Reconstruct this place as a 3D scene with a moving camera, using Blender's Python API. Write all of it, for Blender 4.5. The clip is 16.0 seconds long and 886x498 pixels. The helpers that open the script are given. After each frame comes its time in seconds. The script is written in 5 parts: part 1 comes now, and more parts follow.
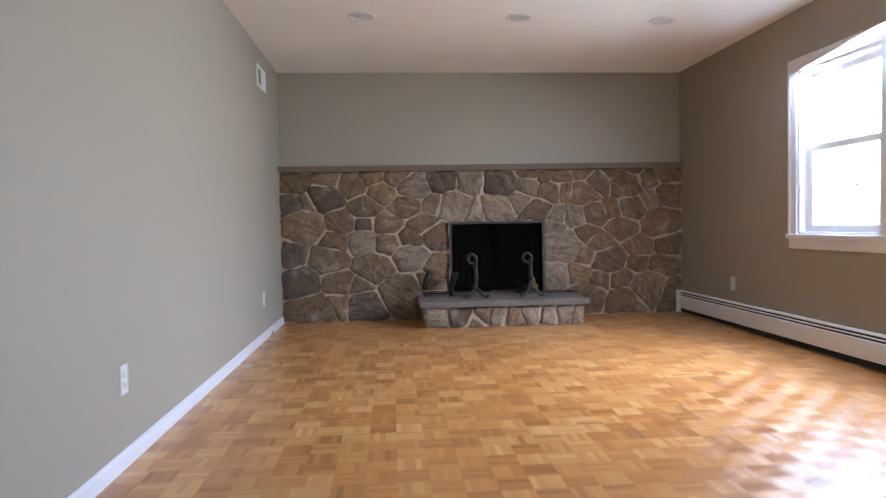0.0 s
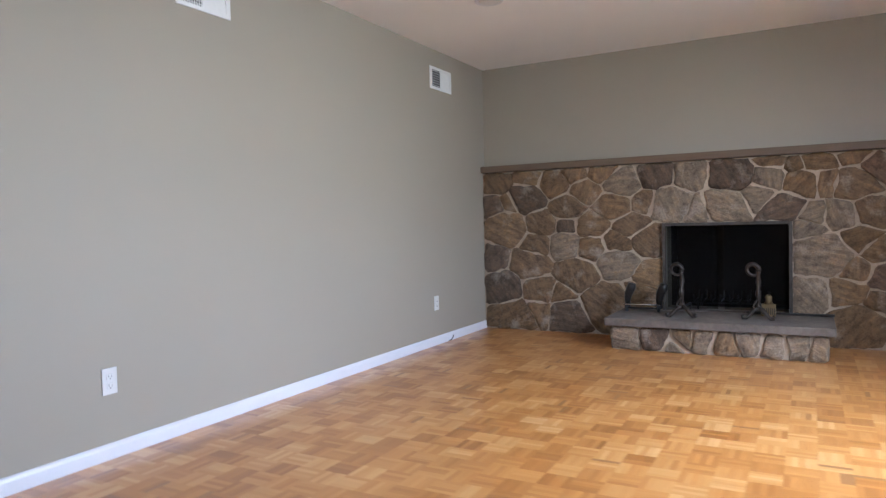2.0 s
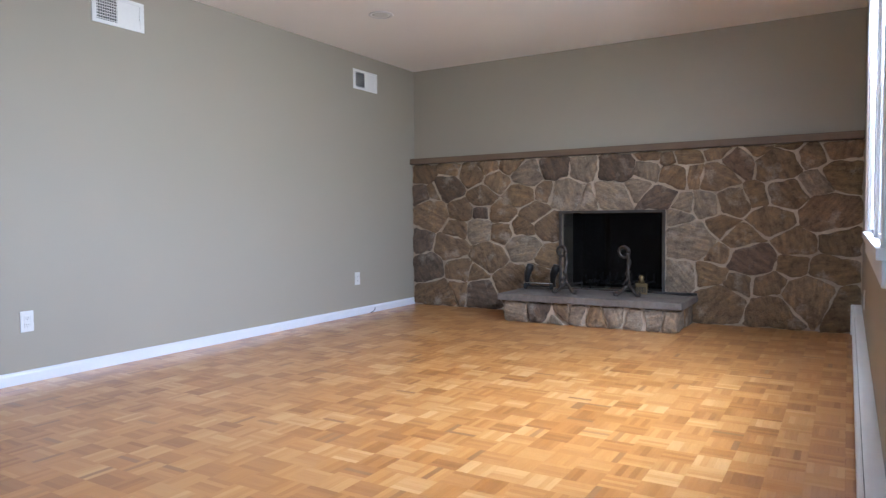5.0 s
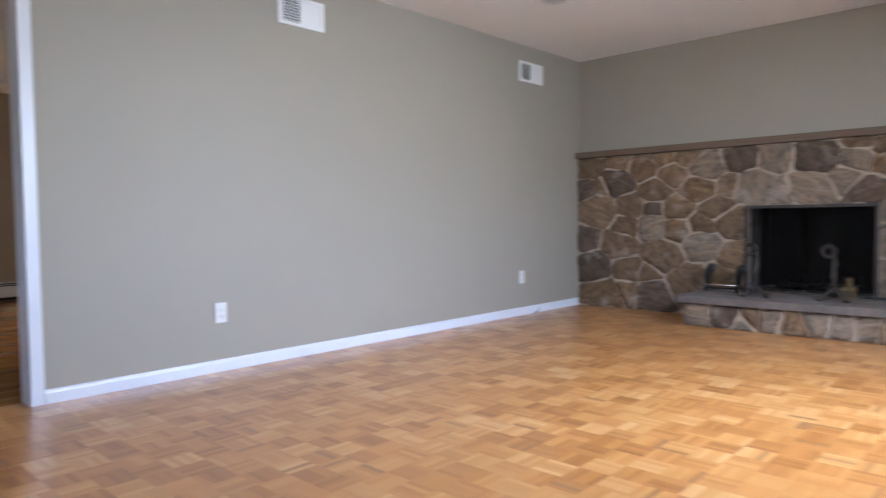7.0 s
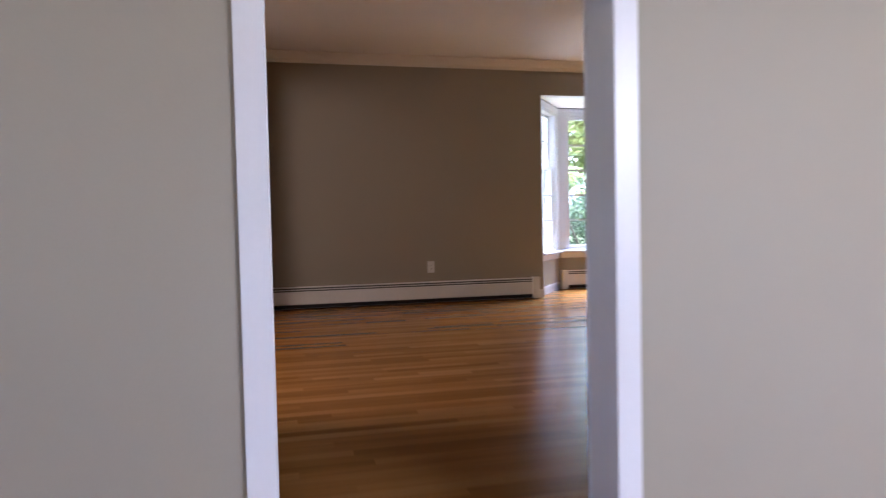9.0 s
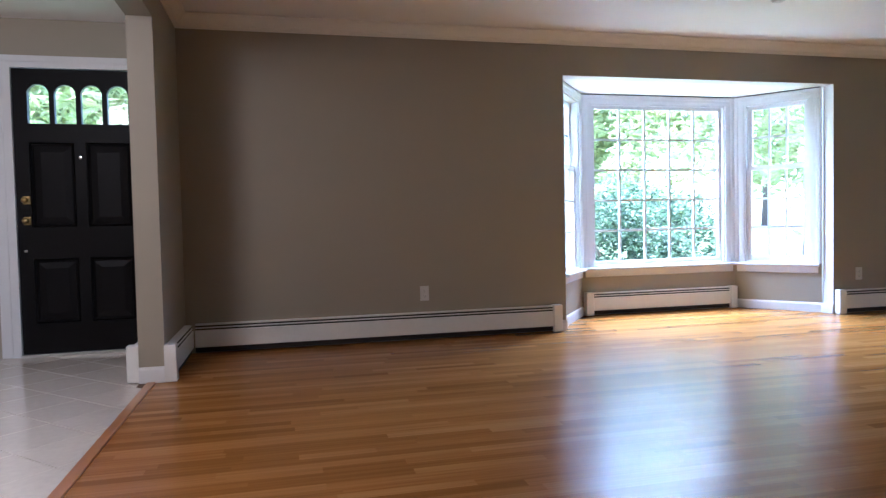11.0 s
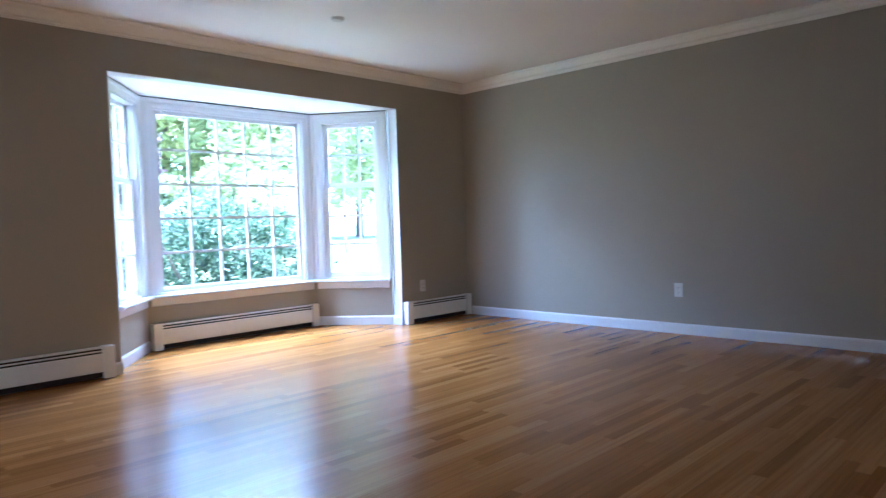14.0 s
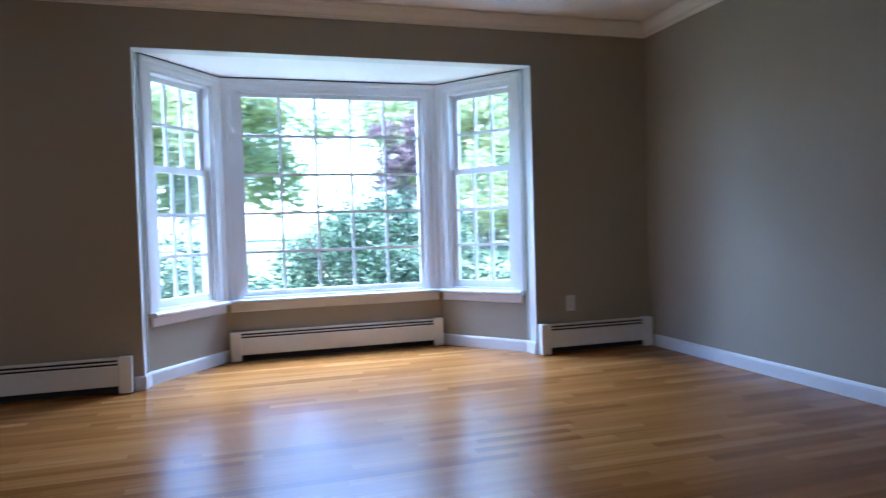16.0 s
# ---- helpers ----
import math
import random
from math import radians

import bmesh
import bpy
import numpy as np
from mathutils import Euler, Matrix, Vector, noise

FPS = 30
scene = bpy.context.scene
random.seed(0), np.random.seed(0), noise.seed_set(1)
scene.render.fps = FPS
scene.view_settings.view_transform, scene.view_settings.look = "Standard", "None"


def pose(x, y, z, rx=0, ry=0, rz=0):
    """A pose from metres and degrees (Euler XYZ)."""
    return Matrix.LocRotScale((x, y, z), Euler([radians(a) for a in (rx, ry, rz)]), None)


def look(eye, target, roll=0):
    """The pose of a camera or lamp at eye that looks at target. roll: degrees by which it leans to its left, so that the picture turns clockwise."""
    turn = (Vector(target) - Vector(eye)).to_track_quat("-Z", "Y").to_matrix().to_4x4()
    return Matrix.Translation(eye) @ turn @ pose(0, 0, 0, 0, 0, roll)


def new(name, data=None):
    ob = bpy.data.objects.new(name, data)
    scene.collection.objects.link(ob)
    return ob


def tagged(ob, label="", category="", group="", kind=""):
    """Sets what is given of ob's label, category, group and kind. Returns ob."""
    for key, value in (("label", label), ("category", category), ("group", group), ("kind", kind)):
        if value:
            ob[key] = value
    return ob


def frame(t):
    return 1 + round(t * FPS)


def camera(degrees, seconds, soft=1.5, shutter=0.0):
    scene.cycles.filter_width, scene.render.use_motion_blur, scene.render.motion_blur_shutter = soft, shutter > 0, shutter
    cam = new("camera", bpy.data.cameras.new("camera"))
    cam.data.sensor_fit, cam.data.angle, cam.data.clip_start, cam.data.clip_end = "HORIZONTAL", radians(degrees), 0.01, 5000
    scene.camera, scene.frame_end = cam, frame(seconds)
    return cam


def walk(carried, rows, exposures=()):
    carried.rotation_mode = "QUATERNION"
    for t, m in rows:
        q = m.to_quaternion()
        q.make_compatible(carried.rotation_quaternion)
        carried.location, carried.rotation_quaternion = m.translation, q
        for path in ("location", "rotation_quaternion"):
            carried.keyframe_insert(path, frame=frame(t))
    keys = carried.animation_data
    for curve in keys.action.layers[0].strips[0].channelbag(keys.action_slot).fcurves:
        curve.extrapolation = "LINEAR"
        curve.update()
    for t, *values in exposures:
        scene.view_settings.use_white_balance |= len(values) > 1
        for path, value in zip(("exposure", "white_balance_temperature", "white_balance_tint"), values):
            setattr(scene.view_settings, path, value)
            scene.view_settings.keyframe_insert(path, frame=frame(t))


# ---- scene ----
# ---- camera and walk ----
cam = camera(66.8, 16.0, 1.35, 0.5)
PATH = [
    (0, (1.095, -0.12, 0.958), (1.25, 1.873, 0.886), -1.1),
    (0.5, (1.204, 0.427, 1.013), (1.295, 2.423, 0.928), -1.2),
    (1, (1.4, 0.82, 0.985), (1.222, 2.81, 0.913), -1.5),
    (1.5, (2.016, 0.833, 1.03), (1.354, 2.719, 0.946), -1.4),
    (2, (2.791, 0.764, 1.035), (1.831, 2.517, 0.957), -1.4),
    (2.5, (3.475, 0.723, 1.034), (2.339, 2.367, 0.96), -1.3),
    (3, (3.841, 0.686, 1.005), (2.664, 2.301, 0.932), -1.2),
    (3.5, (3.932, 0.645, 0.96), (2.765, 2.267, 0.876), -1.0),
    (4, (4.002, 0.627, 0.936), (2.855, 2.263, 0.839), -0.8),
    (4.2, (4.044, 0.617, 0.932), (2.919, 2.268, 0.834), -0.7),
    (6.3, (3.945, 0.66, 0.906), (2.989, 2.414, 0.823), -0.6),
    (6.5, (3.897, 0.637, 0.898), (2.843, 2.335, 0.815), -0.9),
    (7, (3.726, 0.654, 0.897), (2.363, 2.115, 0.81), -0.7),
    (7.5, (3.354, 0.633, 0.884), (1.785, 1.87, 0.804), -0.8),
    (8, (2.749, 0.726, 0.868), (0.939, 1.571, 0.776), -0.8),
    (8.5, (2.117, 0.794, 0.885), (0.222, 1.426, 0.788), -0.8),
    (9, (1.412, 0.919, 0.823), (-0.533, 1.381, 0.748), -1.2),
    (9.2, (1.165, 0.985, 0.824), (-0.789, 1.404, 0.748), -1.3),
    (11.3, (-0.074, 1.304, 0.951), (-2.012, 1.793, 0.875), -1.2),
    (11.5, (-0.046, 1.315, 0.941), (-1.96, 1.891, 0.87), -1.1),
    (12, (-0.019, 1.443, 0.942), (-1.864, 2.212, 0.881), -1.4),
    (12.5, (-0.14, 1.569, 0.96), (-1.906, 2.506, 0.897), -1.5),
    (13, (-0.144, 1.723, 1.006), (-1.845, 2.77, 0.929), -1.65),
    (13.5, (-0.25, 1.75, 1.012), (-1.8, 3.011, 0.932), -1.7),
    (14, (-0.349, 1.847, 1.022), (-1.748, 3.274, 0.945), -1.8),
    (14.5, (-0.46, 2.101, 0.999), (-1.798, 3.587, 0.93), -1.9),
    (15, (-0.621, 2.697, 0.978), (-2.019, 4.126, 0.91), -2.1),
    (15.5, (-0.693, 3.444, 1.01), (-2.379, 4.516, 0.935), -2.2),
    (16, (-0.757, 4.249, 0.979), (-2.668, 4.835, 0.918), -1.7),
]
EXPOSURES = [(0.0, 4.6, 5350, 14), (6.5, 4.58, 5150, 13), (7.2, 4.58, 5200, 16), (8.4, 4.65, 5500, 23), (9.2, 4.72, 5600, 23), (11.5, 4.98, 4680, 13), (14.5, 4.8, 4520, 13), (16.0, 4.14, 4600, 14)]
walk(cam, [(t, look(eye, target, roll)) for t, eye, target, roll in PATH], EXPOSURES)

# ---- world and sun: a bright overcast day ----
world = bpy.data.worlds.new("overcast_sky")
scene.world = world
world.use_nodes = True
wn = world.node_tree
sky = wn.nodes.new("ShaderNodeTexSky")
sky.sky_type, sky.sun_disc = "NISHITA", False
sky.sun_elevation, sky.sun_rotation = radians(80), radians(180)
sky.air_density, sky.dust_density, sky.ozone_density = 1.0, 1.5, 1.0
wn.links.new(sky.outputs[0], wn.nodes["Background"].inputs[0])
wn.nodes["Background"].inputs[1].default_value = 0.115
sun = new("sun", bpy.data.lights.new("sun", "SUN"))
sun.data.energy, sun.data.angle, sun.data.color = 1.5, radians(12), (1.0, 0.96, 0.9)
sun.matrix_world = look((0, -3.5, 20), (0, 0, 0))
# sky light at the east window and over the bay, and a warm lamp in the foyer
skylight = new("east_window_sky", bpy.data.lights.new("east_window_sky", "AREA"))
skylight.data.shape, skylight.data.size, skylight.data.size_y = "RECTANGLE", 2.0, 1.35
skylight.data.energy, skylight.data.color = 22.0, (0.93, 0.97, 1.0)
skylight.matrix_world = look((4.68, 3.72, 1.80), (3.65, 3.55, 0.1))
# fill lamp outside an added, unseen south window; lifts north wall and ceiling
south_fill = new("unseen_south_window_fill", bpy.data.lights.new("unseen_south_window_fill", "AREA"))
south_fill.data.shape, south_fill.data.size, south_fill.data.size_y = "RECTANGLE", 1.25, 1.1
south_fill.data.energy, south_fill.data.color = 1.5, (0.95, 0.98, 1.0)
south_fill.matrix_world = look((2.75, -2.3, 1.5), (2.75, 0.0, 1.1))
baylight = new("bay_window_sky", bpy.data.lights.new("bay_window_sky", "AREA"))
baylight.data.shape, baylight.data.size, baylight.data.size_y = "RECTANGLE", 4.2, 1.4
baylight.data.energy, baylight.data.color = 72.0, (0.82, 0.93, 1.0)
baylight.matrix_world = look((-7.2, 5.03, 3.1), (-4.9, 5.03, 0.2))
foyer_bulb = new("foyer_bulb", bpy.data.lights.new("foyer_bulb", "POINT"))
foyer_bulb.data.energy, foyer_bulb.data.color, foyer_bulb.data.shadow_soft_size = 4.0, (1.0, 0.82, 0.66), 0.35
foyer_bulb.location = (-1.9, -0.65, 2.20)


# ---- materials ----
def link(nt, a, b):
    nt.links.new(a, b)


def base_material(name, rough=0.5, metal=0.0, coat=0.0, gloss=0.5):
    m = bpy.data.materials.new(name)
    m.use_nodes = True
    b = m.node_tree.nodes["Principled BSDF"]
    b.inputs["Roughness"].default_value, b.inputs["Metallic"].default_value = rough, metal
    b.inputs["Coat Weight"].default_value, b.inputs["Coat Roughness"].default_value = coat, 0.12
    b.inputs["Specular IOR Level"].default_value = gloss
    return m, m.node_tree, b


def noise_node(nt, vec, scale, detail=4.0, rough=0.55):
    n = nt.nodes.new("ShaderNodeTexNoise")
    n.inputs["Scale"].default_value, n.inputs["Detail"].default_value, n.inputs["Roughness"].default_value = scale, detail, rough
    link(nt, vec, n.inputs["Vector"])
    return n.outputs["Fac"]


def ramp_node(nt, fac, stops):
    r = nt.nodes.new("ShaderNodeValToRGB")
    while len(r.color_ramp.elements) < len(stops):
        r.color_ramp.elements.new(0.5)
    for e, (p, c) in zip(r.color_ramp.elements, stops):
        e.position, e.color = p, (*c, 1)
    link(nt, fac, r.inputs[0])
    return r.outputs[0]


def math_node(nt, op, a, b):
    n = nt.nodes.new("ShaderNodeMath")
    n.operation = op
    for k, v in enumerate((a, b)):
        if isinstance(v, (int, float)):
            n.inputs[k].default_value = v
        else:
            link(nt, v, n.inputs[k])
    return n.outputs[0]


def mix_colour(nt, fac, a, b, mode="MIX"):
    n = nt.nodes.new("ShaderNodeMix")
    n.data_type, n.blend_type = "RGBA", mode
    for sock, v in ((n.inputs[0], fac), (n.inputs[6], a), (n.inputs[7], b)):
        if isinstance(v, (int, float)):
            sock.default_value = v
        elif isinstance(v, tuple):
            sock.default_value = (*v, 1)
        else:
            link(nt, v, sock)
    return n.outputs[2]


def bump_node(nt, b, height, strength, distance):
    n = nt.nodes.new("ShaderNodeBump")
    n.inputs["Strength"].default_value, n.inputs["Distance"].default_value = strength, distance
    link(nt, height, n.inputs["Height"])
    link(nt, n.outputs[0], b.inputs["Normal"])


def coords(nt):
    return nt.nodes.new("ShaderNodeTexCoord").outputs["Object"]


def surface(name, colour, rough=0.5, metal=0.0, vary=0.08, big=1.2, fine=60.0, bump=0.1, depth=0.002, coat=0.0):
    """A plain surface with broad stains, fine grain and slight relief."""
    m, nt, b = base_material(name, rough, metal, coat)
    v = coords(nt)
    n1, n2 = noise_node(nt, v, big, 3), noise_node(nt, v, fine, 5)
    dark = tuple(c * (1 - vary) for c in colour)
    light = tuple(min(1, c * (1 + vary)) for c in colour)
    f = math_node(nt, "ADD", math_node(nt, "MULTIPLY", n1, 0.6), math_node(nt, "MULTIPLY", n2, 0.4))
    link(nt, ramp_node(nt, f, [(0.3, dark), (0.7, light)]), b.inputs["Base Color"])
    r = nt.nodes.new("ShaderNodeMapRange")
    r.inputs["To Min"].default_value, r.inputs["To Max"].default_value = max(0.02, rough - 0.07), min(1, rough + 0.07)
    link(nt, n1, r.inputs["Value"])
    link(nt, r.outputs[0], b.inputs["Roughness"])
    bump_node(nt, b, n2, bump, depth)
    return m


def piece_random(nt):
    """A random number for each loose piece, whether it is an object or an island of one."""
    o = nt.nodes.new("ShaderNodeObjectInfo").outputs["Random"]
    g = nt.nodes.new("ShaderNodeNewGeometry").outputs["Random Per Island"]
    return math_node(nt, "FRACT", math_node(nt, "ADD", math_node(nt, "MULTIPLY", o, 7.31), g), 0.0)


def wood(name, stops, rough, coat, grain=(3.0, 60.0, 60.0), weight=0.35, gloss=0.5, detail=6, relief=True, tilt=0.0):
    """Varnished boards: each its own tone, with grain along local x."""
    m, nt, b = base_material(name, rough, 0.0, coat, gloss)
    r = piece_random(nt)
    v = nt.nodes.new("ShaderNodeVectorMath")
    v.operation = "MULTIPLY"
    v.inputs[1].default_value = grain
    link(nt, coords(nt), v.inputs[0])
    off = nt.nodes.new("ShaderNodeVectorMath")
    off.operation = "ADD"
    link(nt, v.outputs[0], off.inputs[0])
    c = nt.nodes.new("ShaderNodeCombineXYZ")
    link(nt, math_node(nt, "MULTIPLY", r, 90.0), c.inputs[0])
    link(nt, math_node(nt, "MULTIPLY", r, 40.0), c.inputs[1])
    link(nt, c.outputs[0], off.inputs[1])
    g = noise_node(nt, off.outputs[0], 1.0, detail, 0.6)
    broad = noise_node(nt, coords(nt), 0.9, 2)
    tone = ramp_node(nt, r, stops)
    grainc = ramp_node(nt, g, [(0.3, (0.55, 0.42, 0.3)), (0.6, (1, 1, 1))])
    col = mix_colour(nt, weight, tone, grainc, "MULTIPLY")
    col = mix_colour(nt, 0.18, col, ramp_node(nt, broad, [(0.35, (0.62, 0.55, 0.5)), (0.65, (1, 1, 1))]), "MULTIPLY")
    link(nt, col, b.inputs["Base Color"])
    mr = nt.nodes.new("ShaderNodeMapRange")
    mr.inputs["To Min"].default_value, mr.inputs["To Max"].default_value = rough - 0.04, rough + 0.05
    link(nt, noise_node(nt, coords(nt), 3.0, 4), mr.inputs["Value"])
    link(nt, mr.outputs[0], b.inputs["Roughness"])
    if relief:
        bump_node(nt, b, g, 0.05, 0.0004)
    if tilt:
        lean_pieces(nt, b, r, tilt)
    return m


def lean_pieces(nt, b, r, amount):
    """Boards never lie quite level: each leans a little by its own random number."""
    c, add = nt.nodes.new("ShaderNodeCombineXYZ"), nt.nodes.new("ShaderNodeVectorMath")
    for k, f in ((0, 17.3), (1, 41.7)):
        q = math_node(nt, "FRACT", math_node(nt, "MULTIPLY", r, f), 0.0)
        link(nt, math_node(nt, "MULTIPLY", math_node(nt, "SUBTRACT", q, 0.5), 2.0 * amount), c.inputs[k])
    add.operation = "ADD"
    link(nt, nt.nodes.new("ShaderNodeNewGeometry").outputs["Normal"], add.inputs[0])
    link(nt, c.outputs[0], add.inputs[1])
    unit = nt.nodes.new("ShaderNodeVectorMath")
    unit.operation = "NORMALIZE"
    link(nt, add.outputs[0], unit.inputs[0])
    link(nt, unit.outputs[0], b.inputs["Normal"])


def parquet_material(name):
    """Oak finger parquet: each square block has its tone, each strip differs a little, and the sheen follows the grain."""
    m, nt, b = base_material(name, 0.42, 0.0, 0.85, 0.55)
    b.inputs["Coat Roughness"].default_value = 0.27
    b.inputs["Anisotropic"].default_value = 0.75
    way = nt.nodes.new("ShaderNodeVectorTransform")
    way.vector_type, way.convert_from, way.convert_to = "VECTOR", "OBJECT", "WORLD"
    way.inputs[0].default_value = (1, 0, 0)
    link(nt, way.outputs[0], b.inputs["Tangent"])
    r = piece_random(nt)
    cell, down = nt.nodes.new("ShaderNodeVectorMath"), nt.nodes.new("ShaderNodeVectorMath")
    cell.operation, down.operation = "MULTIPLY_ADD", "FLOOR"
    cell.inputs[1].default_value, cell.inputs[2].default_value = (1 / 0.1225, 1 / 0.1225, 0), (0, 2.05 / 0.1225, 0.5)
    link(nt, nt.nodes.new("ShaderNodeNewGeometry").outputs["Position"], cell.inputs[0])
    link(nt, cell.outputs[0], down.inputs[0])
    white = nt.nodes.new("ShaderNodeTexWhiteNoise")
    link(nt, down.outputs[0], white.inputs["Vector"])
    mixed = math_node(nt, "ADD", math_node(nt, "MULTIPLY", white.outputs["Value"], 0.62), math_node(nt, "MULTIPLY", r, 0.38))
    tone = ramp_node(nt, mixed, [(0.08, (0.375, 0.145, 0.030)), (0.28, (0.46, 0.192, 0.043)), (0.5, (0.54, 0.242, 0.060)), (0.72, (0.60, 0.298, 0.088)), (0.92, (0.68, 0.38, 0.145))])
    odd = math_node(nt, "FRACT", math_node(nt, "MULTIPLY", r, 23.7), 0.0)
    tone = mix_colour(nt, ramp_node(nt, odd, [(0.984, (0, 0, 0)), (0.99, (1, 1, 1))]), tone, (0.36, 0.165, 0.055))
    v = nt.nodes.new("ShaderNodeVectorMath")
    v.operation = "MULTIPLY_ADD"
    v.inputs[1].default_value = (9.0, 130.0, 130.0)
    c = nt.nodes.new("ShaderNodeCombineXYZ")
    link(nt, math_node(nt, "MULTIPLY", r, 90.0), c.inputs[0])
    link(nt, coords(nt), v.inputs[0])
    link(nt, c.outputs[0], v.inputs[2])
    g = noise_node(nt, v.outputs[0], 1.0, 6, 0.6)
    col = mix_colour(nt, 0.22, tone, ramp_node(nt, g, [(0.3, (0.6, 0.48, 0.36)), (0.6, (1, 1, 1))]), "MULTIPLY")
    col = mix_colour(nt, 0.16, col, ramp_node(nt, noise_node(nt, coords(nt), 0.9, 2), [(0.35, (0.62, 0.55, 0.5)), (0.65, (1, 1, 1))]), "MULTIPLY")
    link(nt, col, b.inputs["Base Color"])
    lean_pieces(nt, b, math_node(nt, "ADD", math_node(nt, "MULTIPLY", white.outputs["Value"], 0.8), math_node(nt, "MULTIPLY", r, 0.2)), 0.012)
    return m


def stone_material(name, stops):
    """Quarried stone with a tone of its own, pale and rusty patches, bedding streaks and a split face."""
    m, nt, b = base_material(name, 0.82)
    r = piece_random(nt)
    v = coords(nt)
    turn = nt.nodes.new("ShaderNodeVectorRotate")
    turn.rotation_type = "Y_AXIS"
    link(nt, v, turn.inputs["Vector"])
    link(nt, math_node(nt, "MULTIPLY", r, 3.1), turn.inputs["Angle"])
    stretch = nt.nodes.new("ShaderNodeVectorMath")
    stretch.operation = "MULTIPLY"
    stretch.inputs[1].default_value = (5.0, 12.0, 30.0)
    link(nt, turn.outputs[0], stretch.inputs[0])
    bed = noise_node(nt, stretch.outputs[0], 1.0, 6, 0.65)
    n1, n2, n3 = noise_node(nt, v, 5.0, 5, 0.6), noise_node(nt, v, 17.0, 6, 0.7), noise_node(nt, v, 80.0, 4)
    tone = ramp_node(nt, math_node(nt, "FRACT", math_node(nt, "ADD", r, math_node(nt, "MULTIPLY", n1, 0.25)), 0.0), stops)
    col = mix_colour(nt, 0.85, tone, ramp_node(nt, n2, [(0.3, (0.34, 0.28, 0.24)), (0.5, (0.95, 0.92, 0.88)), (0.62, (1.15, 1.05, 0.9)), (0.75, (1.0, 0.76, 0.48))]), "MULTIPLY")
    col = mix_colour(nt, 0.62, col, ramp_node(nt, bed, [(0.35, (0.45, 0.42, 0.4)), (0.52, (1, 1, 1)), (0.66, (1.5, 1.4, 1.25))]), "MULTIPLY")
    col = mix_colour(nt, ramp_node(nt, n1, [(0.56, (0, 0, 0)), (0.70, (0.6, 0.6, 0.6))]), col, (0.44, 0.37, 0.29))
    col = mix_colour(nt, 0.4, col, ramp_node(nt, n3, [(0.35, (0.5, 0.48, 0.46)), (0.6, (1, 1, 1))]), "MULTIPLY")
    link(nt, col, b.inputs["Base Color"])
    bump_node(nt, b, math_node(nt, "ADD", math_node(nt, "ADD", n2, math_node(nt, "MULTIPLY", bed, 0.8)), math_node(nt, "MULTIPLY", n3, 0.35)), 1.0, 0.022)
    return m


def glass_material(name):
    m, nt, b = base_material(name, 0.02)
    nt.nodes.remove(b)
    t, g, mix, f = (nt.nodes.new(k) for k in ("ShaderNodeBsdfTransparent", "ShaderNodeBsdfGlossy", "ShaderNodeMixShader", "ShaderNodeLayerWeight"))
    g.inputs["Roughness"].default_value = 0.02
    f.inputs["Blend"].default_value = 0.5
    t.inputs["Color"].default_value = (0.97, 0.98, 0.98, 1)
    link(nt, math_node(nt, "ADD", math_node(nt, "MULTIPLY", math_node(nt, "POWER", f.outputs["Facing"], 5.0), 0.6), 0.03), mix.inputs[0])
    link(nt, t.outputs[0], mix.inputs[1])
    link(nt, g.outputs[0], mix.inputs[2])
    link(nt, mix.outputs[0], nt.nodes["Material Output"].inputs[0])
    return m


def leaf_material(name, stops):
    m, nt, b = base_material(name, 0.45)
    col = ramp_node(nt, piece_random(nt), stops)
    link(nt, mix_colour(nt, 0.3, col, ramp_node(nt, noise_node(nt, coords(nt), 9.0, 3), [(0.3, (0.5, 0.55, 0.45)), (0.7, (1, 1, 1))]), "MULTIPLY"), b.inputs["Base Color"])
    thin, mix = nt.nodes.new("ShaderNodeBsdfTranslucent"), nt.nodes.new("ShaderNodeMixShader")
    mix.inputs[0].default_value = 0.5
    link(nt, col, thin.inputs["Color"])
    link(nt, b.outputs[0], mix.inputs[1])
    link(nt, thin.outputs[0], mix.inputs[2])
    link(nt, mix.outputs[0], nt.nodes["Material Output"].inputs[0])
    return m


WALL = surface("greige_wall_paint", (0.310, 0.274, 0.214), 0.55, vary=0.035, big=0.7, fine=190.0, bump=0.12, depth=0.0009)
CEIL = surface("white_ceiling_paint", (0.83, 0.805, 0.78), 0.75, vary=0.03, big=0.8, fine=150.0, bump=0.14, depth=0.001)
TRIM = surface("white_trim_paint", (0.65, 0.65, 0.665), 0.32, vary=0.03, big=2.0, fine=90.0, bump=0.05, depth=0.0006)
CREAM = surface("cream_crown_paint", (0.78, 0.74, 0.67), 0.4, vary=0.03, big=2.0, fine=90.0, bump=0.05, depth=0.0006)
ENAMEL = surface("white_enamel_metal", (0.74, 0.73, 0.71), 0.34, vary=0.05, big=3.0, fine=40.0, bump=0.03, depth=0.0005)
PLASTIC = surface("white_plastic", (0.62, 0.61, 0.59), 0.35, vary=0.02, big=6.0, fine=120.0, bump=0.02, depth=0.0003)
# near-black that puts shade into gaps; also the bristles' own colour
VOID = surface("gap_shade_and_bristle_black", (0.012, 0.011, 0.01), 0.8, vary=0.3)
PARQUET = parquet_material("oak_parquet")
OAK = wood("oak_strip_flooring", [(0.0, (0.25, 0.099, 0.020)), (0.2, (0.315, 0.134, 0.030)), (0.7, (0.38, 0.174, 0.043)), (1.0, (0.43, 0.21, 0.060))], 0.24, 0.0, (1.6, 60.0, 60.0), 0.5, 0.16, 3, False, 0.008)
